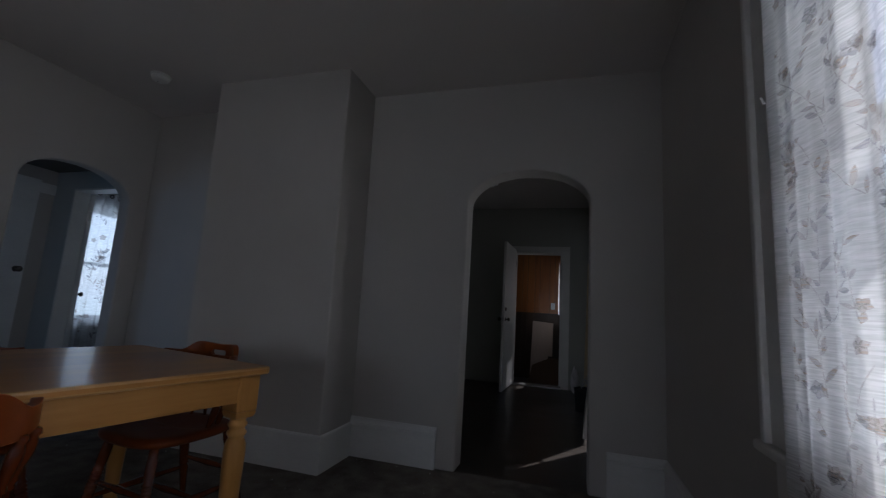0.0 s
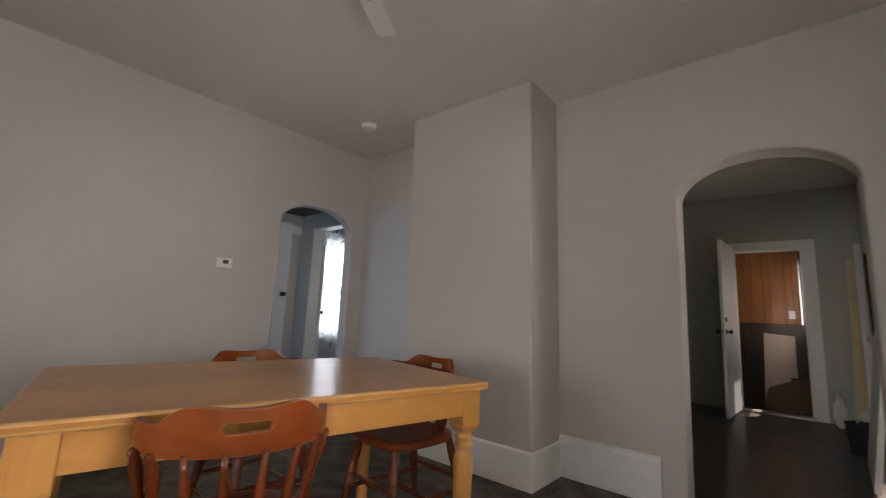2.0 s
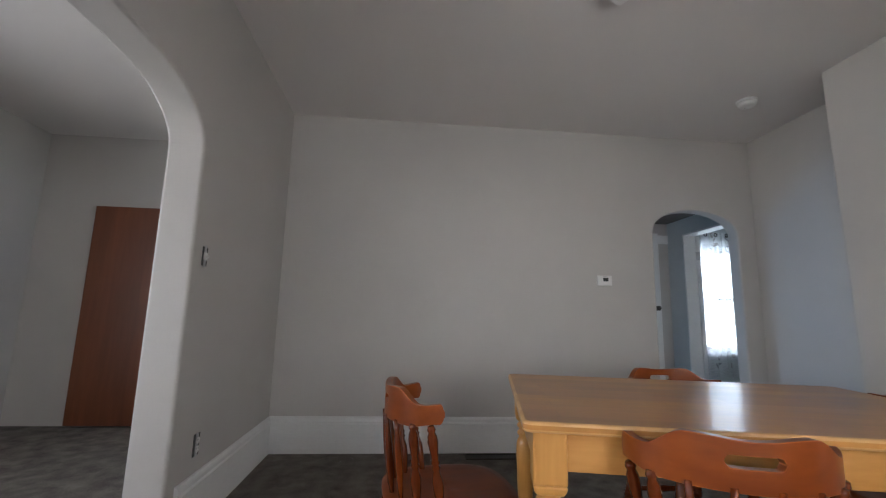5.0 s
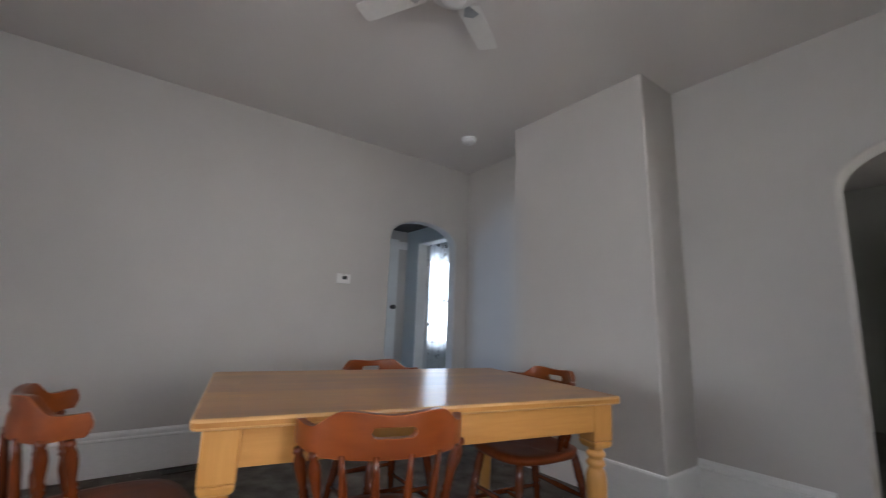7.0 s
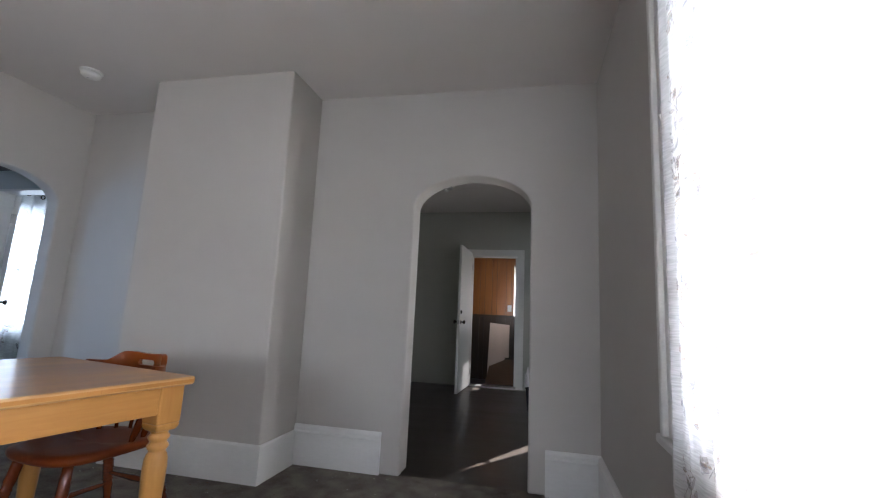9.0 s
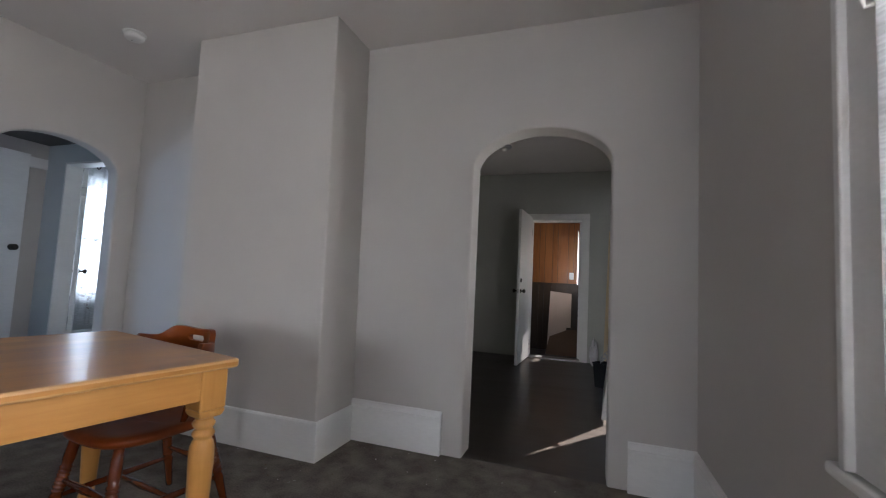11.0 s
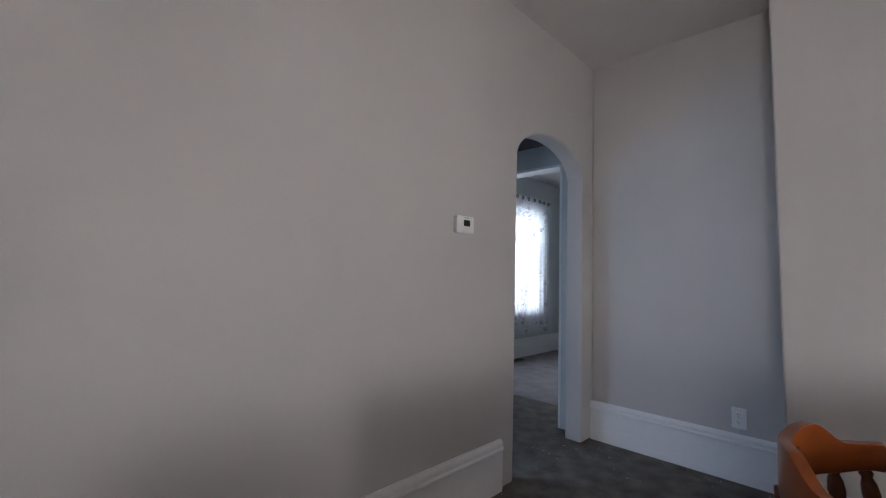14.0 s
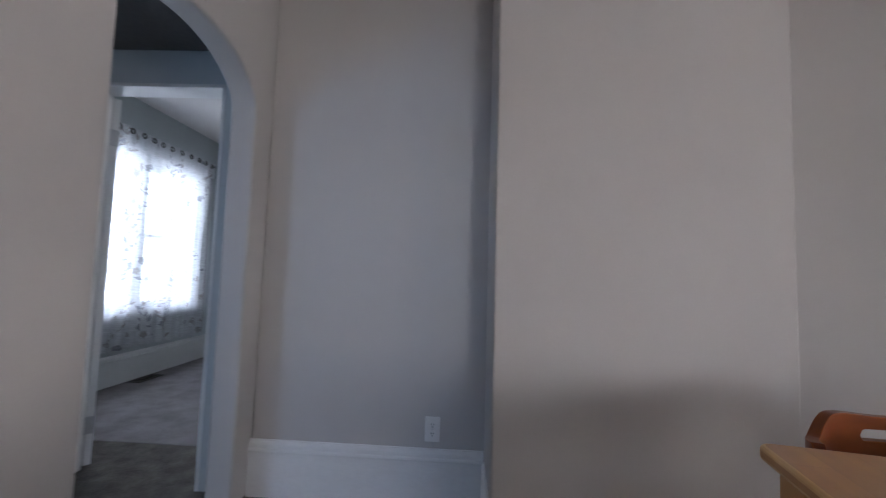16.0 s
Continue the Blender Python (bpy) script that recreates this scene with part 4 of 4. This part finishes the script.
det = thing("smoke_detector", "round white smoke detector on the ceiling", "smoke detector", pose(0.70, -0.593, CEIL))
part("base_plate", lathe([(0.066, -0.012), (0.069, -0.008), (0.069, -0.0005)], 32), M_PLASTIC, det, smooth=True)
part("cover", lathe([(0.02, -0.046), (0.048, -0.044), (0.058, -0.034), (0.062, -0.013)], 32), M_PLASTIC, det, smooth=True)
part("test_button", lathe([(0.008, -0.050), (0.011, -0.0465)], 14), M_TRIM, det)
part("sounder_slot", boxes((-0.03, -0.012, -0.001, 0.001, -0.0468, -0.0455)), M_BLACK, det)

# ---------- wall fittings ----------
th = thing("thermostat", "white wall thermostat with a small dark display", "thermostat", pose(0, -1.406, 1.357, 90, 0, 90))
part("case", slab(rounded(0.124, 0.084, 0.008, 4), 0.022, lambda u, v, w: (u, v, w + 0.001)), M_PLASTIC, th, bevel=0.004, segs=3)
part("display", slab(rounded(0.044, 0.030, 0.003, 3, 0.008, 0.008), 0.0015, lambda u, v, w: (u, v, w + 0.0232)), M_LCD, th)
part("button", boxes((-0.018, -0.004, -0.034, -0.028, 0.022, 0.0255)), M_TRIM, th)
part("button", boxes((0.016, 0.030, -0.034, -0.028, 0.022, 0.0255)), M_TRIM, th)
part("lettering", boxes((-0.012, 0.020, 0.0315, 0.0355, 0.0230, 0.0236)), M_CORD, th)
for k in range(5):
    part("vent_slot", boxes((-0.040 + 0.018 * k, -0.030 + 0.018 * k, 0.0375, 0.039, 0.0222, 0.0235)), M_CORD, th)


def outlet(m, plate=True, label="white duplex outlet with cover plate above the baseboard"):
    o = thing("power_outlet", label, "outlet", m)
    if plate:
        part("cover_plate", slab(rounded(0.072, 0.116, 0.006, 3), 0.005, lambda u, v, w: (u, v, w + 0.001)), M_PLASTIC, o, bevel=0.002)
    else:
        part("wall_box", boxes((-0.030, 0.030, -0.052, 0.052, 0.0006, 0.0022)), M_BLACK, o)
        part("mounting_strap", boxes((-0.012, 0.012, -0.052, 0.052, 0.0022, 0.0045)), M_STEEL, o)
    for s in (-1, 1):
        f = part("socket_face", slab(rounded(0.034, 0.030, 0.012, 4, 0, s * 0.0205), 0.004, lambda u, v, w: (u, v, w + 0.0055)), M_PLASTIC, o, bevel=0.001)
        for dx, hh in ((-0.0065, 0.009), (0.0065, 0.007)):
            part("slot", boxes((dx - 0.0011, dx + 0.0011, s * 0.0205 + 0.003 - hh / 2, s * 0.0205 + 0.003 + hh / 2, 0.0088, 0.0099)), M_BLACK, f)
        part("earth_hole", slab(rounded(0.005, 0.005, 0.0024, 3, 0, s * 0.0205 - 0.008), 0.0012, lambda u, v, w: (u, v, w + 0.0088)), M_BLACK, f)
    part("screw", lathe([(0.003, 0.0062), (0.003, 0.0072)], 10), M_STEEL, o)
    return o


outlet(pose(0.868, 0, 0.350, 90, 0, 0))
part("dangling_wire", tube([(0.006, -0.058, 0.004), (0.004, -0.068, 0.010), (0.008, -0.075, 0.006), (0.003, -0.086, 0.008)], 0.0018, 5), M_CORD, bpy.data.objects["power_outlet"])
outlet(pose(1.166, S_Y, 0.393, 90, 0, 180), False, "white duplex outlet without its cover plate, dark box showing")
sw = thing("light_switch", "white toggle switch without its cover plate", "light switch", pose(1.294, S_Y, 1.288, 90, 0, 180))
part("wall_box", boxes((-0.026, 0.026, -0.046, 0.046, 0.0006, 0.0022)), M_BLACK, sw)
part("mounting_strap", boxes((-0.010, 0.010, -0.052, 0.052, 0.0022, 0.0042)), M_STEEL, sw)
part("switch_body", boxes((-0.018, 0.018, -0.018, 0.018, 0.0042, 0.009)), M_PLASTIC, sw, bevel=0.002)
part("toggle", slab([(-0.004, 0.009), (-0.003, 0.022), (0.003, 0.022), (0.004, 0.009)], 0.010, lambda u, v, w: (u, -0.002 - w + 0.5 * (v - 0.009), v)), M_PLASTIC, sw)


def register(name, label, m, ln, wd):
    r = thing(name, label, "floor vent", m)
    part("frame", boxes((-ln / 2, ln / 2, -wd / 2, -wd / 2 + 0.014, 0.0005, 0.008), (-ln / 2, ln / 2, wd / 2 - 0.014, wd / 2, 0.0005, 0.008),
                        (-ln / 2, -ln / 2 + 0.014, -wd / 2 + 0.014, wd / 2 - 0.014, 0.0005, 0.008), (ln / 2 - 0.014, ln / 2, -wd / 2 + 0.014, wd / 2 - 0.014, 0.0005, 0.008)), M_GRILLE, r)
    part("backing", boxes((-ln / 2 + 0.014, ln / 2 - 0.014, -wd / 2 + 0.014, wd / 2 - 0.014, 0.0004, 0.0015)), M_BLACK, r)
    k = int(ln / 0.02)
    for i in range(1, k):
        x = -ln / 2 + i * ln / k
        part("slat", boxes((x - 0.0025, x + 0.0025, -wd / 2 + 0.013, wd / 2 - 0.013, 0.0015, 0.0065)), M_GRILLE, r)
    return r


register("floor_register", "dark brown floor vent beside the wall", pose(0.105, -2.25, 0, 0, 0, 90), 0.66, 0.12)
register("floor_register", "dark brown floor vent under the bedroom window", pose(-1.94, 1.88, -0.002, 0, 0, 90), 0.30, 0.12)


# ---------- doors ----------
def knob(parent, m, mat, label):
    rose = lathe([(0.026, 0), (0.028, 0.004), (0.022, 0.010), (0.012, 0.012)], 20)
    bmesh.ops.transform(rose, matrix=m, verts=rose.verts)
    k = part("door_handle", rose, mat, parent, label, smooth=True)
    ball = lathe([(0.010, 0.010), (0.010, 0.030), (0.020, 0.036), (0.027, 0.047), (0.026, 0.058), (0.016, 0.066), (0.004, 0.068)], 20)
    bmesh.ops.transform(ball, matrix=m, verts=ball.verts)
    part("knob_ball", ball, mat, k, smooth=True)


def door(name, label, m, w, h, mat, knob_mat, handle_z=0.97, deadbolt=False, hinges=True):
    """A leaf hinged at its local x = 0, w wide along +x, y its thickness."""
    d = tagged(new(name), label, "door", kind="structure")
    d.matrix_world = m
    leaf = part("leaf", boxes((0, w, -0.0175, 0.0175, 0.012, h)), mat, d, bevel=0.003)
    for s in (-1, 1):
        face = pose(w - 0.065, s * 0.0175, handle_z, -90 * s, 0, 0)
        knob(d, face, knob_mat, "round door knob")
        if deadbolt:
            b = lathe([(0.028, 0), (0.028, 0.008), (0.022, 0.014), (0.005, 0.015)], 20)
            bmesh.ops.transform(b, matrix=pose(w - 0.065, s * 0.0175, handle_z + 0.14, -90 * s, 0, 0), verts=b.verts)
            part("deadbolt", b, knob_mat, d, smooth=True)
    part("latch_plate", boxes((w - 0.0005, w + 0.0015, -0.011, 0.011, handle_z - 0.028, handle_z + 0.028)), M_STEEL, d)
    if hinges:
        for z in (0.22, h - 0.22):
            part("hinge", boxes((-0.006, 0.0, -0.018, 0.018, z - 0.045, z + 0.045), (-0.012, 0.0, 0.018, 0.030, z - 0.045, z + 0.045)), M_STEEL, d, bevel=0.002)
    return d


door("door_1", "white bedroom door standing wide open", pose(HD0 + 0.022, 0.160, 0, 0, 0, 149), 0.70, 1.975, M_TRIM, M_BRONZE)
door("door_2", "white back door with deadbolt, open into the kitchen", pose(KD0 + 0.0, K_N - 0.03, 0, 0, 0, -93), 0.80, 2.055, M_TRIM, M_BRONZE, 0.97, True)
door("door_3", "white hall door standing against the wall", pose(H_W + 0.075, -0.93, 0, 0, 0, 90), 0.755, 2.035, M_TRIM, M_BRONZE, 1.175)
door("door_4", "loose white door leaning over the sunlit side doorway", pose(3.884, 2.0, 0.022, -6.4, 0, -92.6), 0.885, 2.03, M_TRIM, M_STEEL, 0.97, True, False)
door("door_5", "plain red-brown wooden front room door", pose(-0.725, -5.97, 0, 0, 0, 90), 0.86, 1.97, M_REDDOOR, M_BRONZE)

# ---------- porch seen through the back door ----------
structure(link("wall_porch_north", boxes((1.5, 3.635, 5.02, 5.2, -0.2, 2.3)), M_PANELD), "porch wall covered in wooden panelling", "wall")
pw = bpy.data.objects["wall_porch_north"]
x = 1.62
rnd = random.Random(5)
while x < 3.56:
    w = rnd.choice((0.09, 0.13, 0.17))
    w = min(w, 3.573 - x)
    if w > 0.02:
        part("upper_plank", boxes((x, x + w - 0.006, 5.004, 5.021, 1.105, 2.149)), M_PANEL, pw)
        part("lower_plank", boxes((x, x + w - 0.006, 5.004, 5.021, -0.04, 1.075)), M_PANELD, pw)
    x += w
part("rail", boxes((1.61, 3.573, 4.99, 5.021, 1.076, 1.104)), M_PANELD, pw)
sp = thing("light_switch", "white switch plate on the porch panelling", "light switch", pose(3.44, 5.003, 1.234, 90, 0, 0))
part("cover_plate", slab(rounded(0.072, 0.116, 0.006, 3), 0.006, lambda u, v, w: (u, v, w + 0.001)), M_PLASTIC, sp, bevel=0.002)
part("toggle", boxes((-0.005, 0.005, -0.010, 0.012, 0.006, 0.018)), M_PLASTIC, sp)

brd = thing("leaning_board", "bare pinkish board with a notched edge leaning on the panelling", "board", pose(3.08, 4.80, -0.04, -10.5, 0, 0))
part("board_panel", slab([(0, 0), (0.30, 0), (0.30, 0.42), (0.37, 0.42), (0.37, 0.99), (0.02, 1.02)], 0.013, lambda u, v, w: (u, w, v)), M_BOARD, brd)
cb = thing("fibreboard_offcut", "brown fibreboard offcut leaning by the back door", "board", pose(3.08, 4.50, -0.04, -14, 0, 0))
part("offcut_panel", slab([(0, 0), (0.56, 0), (0.56, 0.42), (0.34, 0.42), (0.06, 0.29)], 0.012, lambda u, v, w: (u, w, v)), M_CARDB, cb)

# ---------- kitchen corner: planks, bucket, bag ----------
def plank(label, base, top, w, d, mat):
    p, q = Vector(base), Vector(top)
    ob = thing("plank", label, "plank")
    dirv = (q - p)
    zax = dirv.normalized()
    xax = (Vector((1, 0, 0)) - zax * zax.x).normalized()
    m = Matrix.Translation(p) @ Matrix((xax, zax.cross(xax), zax)).transposed().to_4x4()
    bm = boxes((-w / 2, w / 2, -d / 2, d / 2, 0, dirv.length))
    bmesh.ops.transform(bm, matrix=m, verts=bm.verts)
    part("plank_board", bm, mat, ob, bevel=0.002)


plank("pale pine plank leaning in the kitchen corner", (3.985, 3.70, 0.004), (4.035, 3.838, 1.86), 0.125, 0.02, M_PINE)
plank("white painted board leaning in the kitchen corner", (4.060, 3.56, 0.004), (4.075, 3.800, 2.02), 0.065, 0.02, M_TRIM)
plank("dark slim batten leaning on the kitchen wall", (4.065, 2.95, 0.004), (4.100, 3.45, 1.86), 0.022, 0.03, M_CARDB)
plank("grey-white strip leaning on the kitchen wall", (4.075, 3.22, 0.004), (4.104, 3.50, 1.30), 0.02, 0.05, M_TRIM)

bk = thing("bucket", "black plastic bin with wire coils on the kitchen floor", "bucket", pose(3.905, 2.45, -0.006, 0, 0, -32) @ Matrix.Diagonal((0.68, 0.75, 0.92, 1)))
bm = bmesh.new()
def ring(hw, hd, z):
    return [bm.verts.new((u, v, z)) for u, v in rounded(hw * 2, hd * 2, 0.03, 3)]
rs = [ring(0.13, 0.10, 0.002), ring(0.155, 0.12, 0.27), ring(0.163, 0.128, 0.272), ring(0.163, 0.128, 0.285), ring(0.148, 0.113, 0.285), ring(0.122, 0.092, 0.02)]
for a, b in zip(rs, rs[1:]):
    for i in range(len(a)):
        bm.faces.new((a[i], a[(i + 1) % len(a)], b[(i + 1) % len(b)], b[i]))
bm.faces.new(rs[0][::-1]), bm.faces.new(rs[-1])
part("tub", bm, M_BIN, bk, smooth=False)
for k in range(3):
    pts = [(0.05 * math.cos(g) * (1 + 0.2 * k) - 0.03 + 0.02 * k, 0.045 * math.sin(g) + 0.01 * k, 0.32 + 0.055 * math.sin(g + k) + 0.03 * k) for g in [i * 0.35 for i in range(19)]]
    part("wire_coil", tube(pts, 0.006, 6), M_CORD, bk, smooth=True)
part("stuffing", lathe([(0.09, 0.02), (0.105, 0.20), (0.08, 0.27), (0.03, 0.30)], 12), M_BIN, bk, smooth=True)

bag = thing("plastic_bag", "crumpled cloudy plastic bag by the back door", "bag", pose(3.80, 3.66, -0.006))
bm = bmesh.new()
bmesh.ops.create_icosphere(bm, subdivisions=4, radius=1)
for v in bm.verts:
    k = 1 + 0.28 * noise.noise(v.co * 2.3) + 0.12 * noise.noise(v.co * 6.1)
    v.co = Vector((v.co.x * 0.052 * k, v.co.y * 0.05 * k, max((v.co.z * 0.5 + 0.48) * 0.33 * k, 0.0)))
part("bag_skin", bm, M_BAG, bag, smooth=True)
lt = thing("kitchen_ceiling_light", "small round ceiling fixture in the kitchen", "ceiling light", pose(2.70, 2.50, K_CEIL))
part("fixture_base", lathe([(0.07, -0.03), (0.085, -0.02), (0.085, -0.001)], 24), M_STEEL, lt, smooth=True)
part("lamp_holder", lathe([(0.02, -0.06), (0.03, -0.05), (0.03, -0.031)], 16), M_PLASTIC, lt, smooth=True)


# ---------- crumbs and paint chips trodden into the carpet ----------
def crumbs(name, label, mat, seed, count, spots, size):
    rnd = random.Random(seed)
    bm = bmesh.new()
    for _ in range(count):
        cx, cy, sx, sy = rnd.choice(spots)
        x, y = rnd.uniform(cx - sx, cx + sx), rnd.uniform(cy - sy, cy + sy)
        r, a = rnd.uniform(0.4, 1.0) * size, rnd.uniform(0, 6.28)
        n = rnd.randint(3, 5)
        rim = [bm.verts.new((x + r * rnd.uniform(0.6, 1) * math.cos(a + k * 6.283 / n), y + r * rnd.uniform(0.4, 0.9) * math.sin(a + k * 6.283 / n), 0.0008)) for k in range(n)]
        tip = bm.verts.new((x, y, 0.0015 + r * rnd.uniform(0.15, 0.5)))
        for k in range(n):
            bm.faces.new((rim[k], rim[(k + 1) % n], tip))
        bm.faces.new(rim[::-1])
    tagged(link(name, bm, mat), label, "debris", kind="stuff")


SPOTS = ((0.10, -1.5, 0.08, 0.5), (0.10, -2.7, 0.09, 0.9), (0.55, -0.10, 0.5, 0.08), (-0.2, -0.55, 0.25, 0.33), (0.25, -0.6, 0.3, 0.45), (2.6, -0.12, 0.4, 0.10), (1.7, -0.55, 0.6, 0.12), (3.0, -0.6, 0.7, 0.5))
crumbs("paint_chips", "pale paint chips and crumbs along the baseboards", M_PLASTIC, 21, 130, SPOTS, 0.006)
crumbs("dirt_crumbs", "dark dirt crumbs scattered on the worn carpet", M_CARDB, 22, 170, SPOTS, 0.010)
crumbs("plaster_crumbs", "brown plaster crumbs at the foot of the hall arch", M_CARDB, 23, 22, ((-0.145, -0.205, 0.03, 0.04), (0.02, -0.16, 0.02, 0.03)), 0.016)
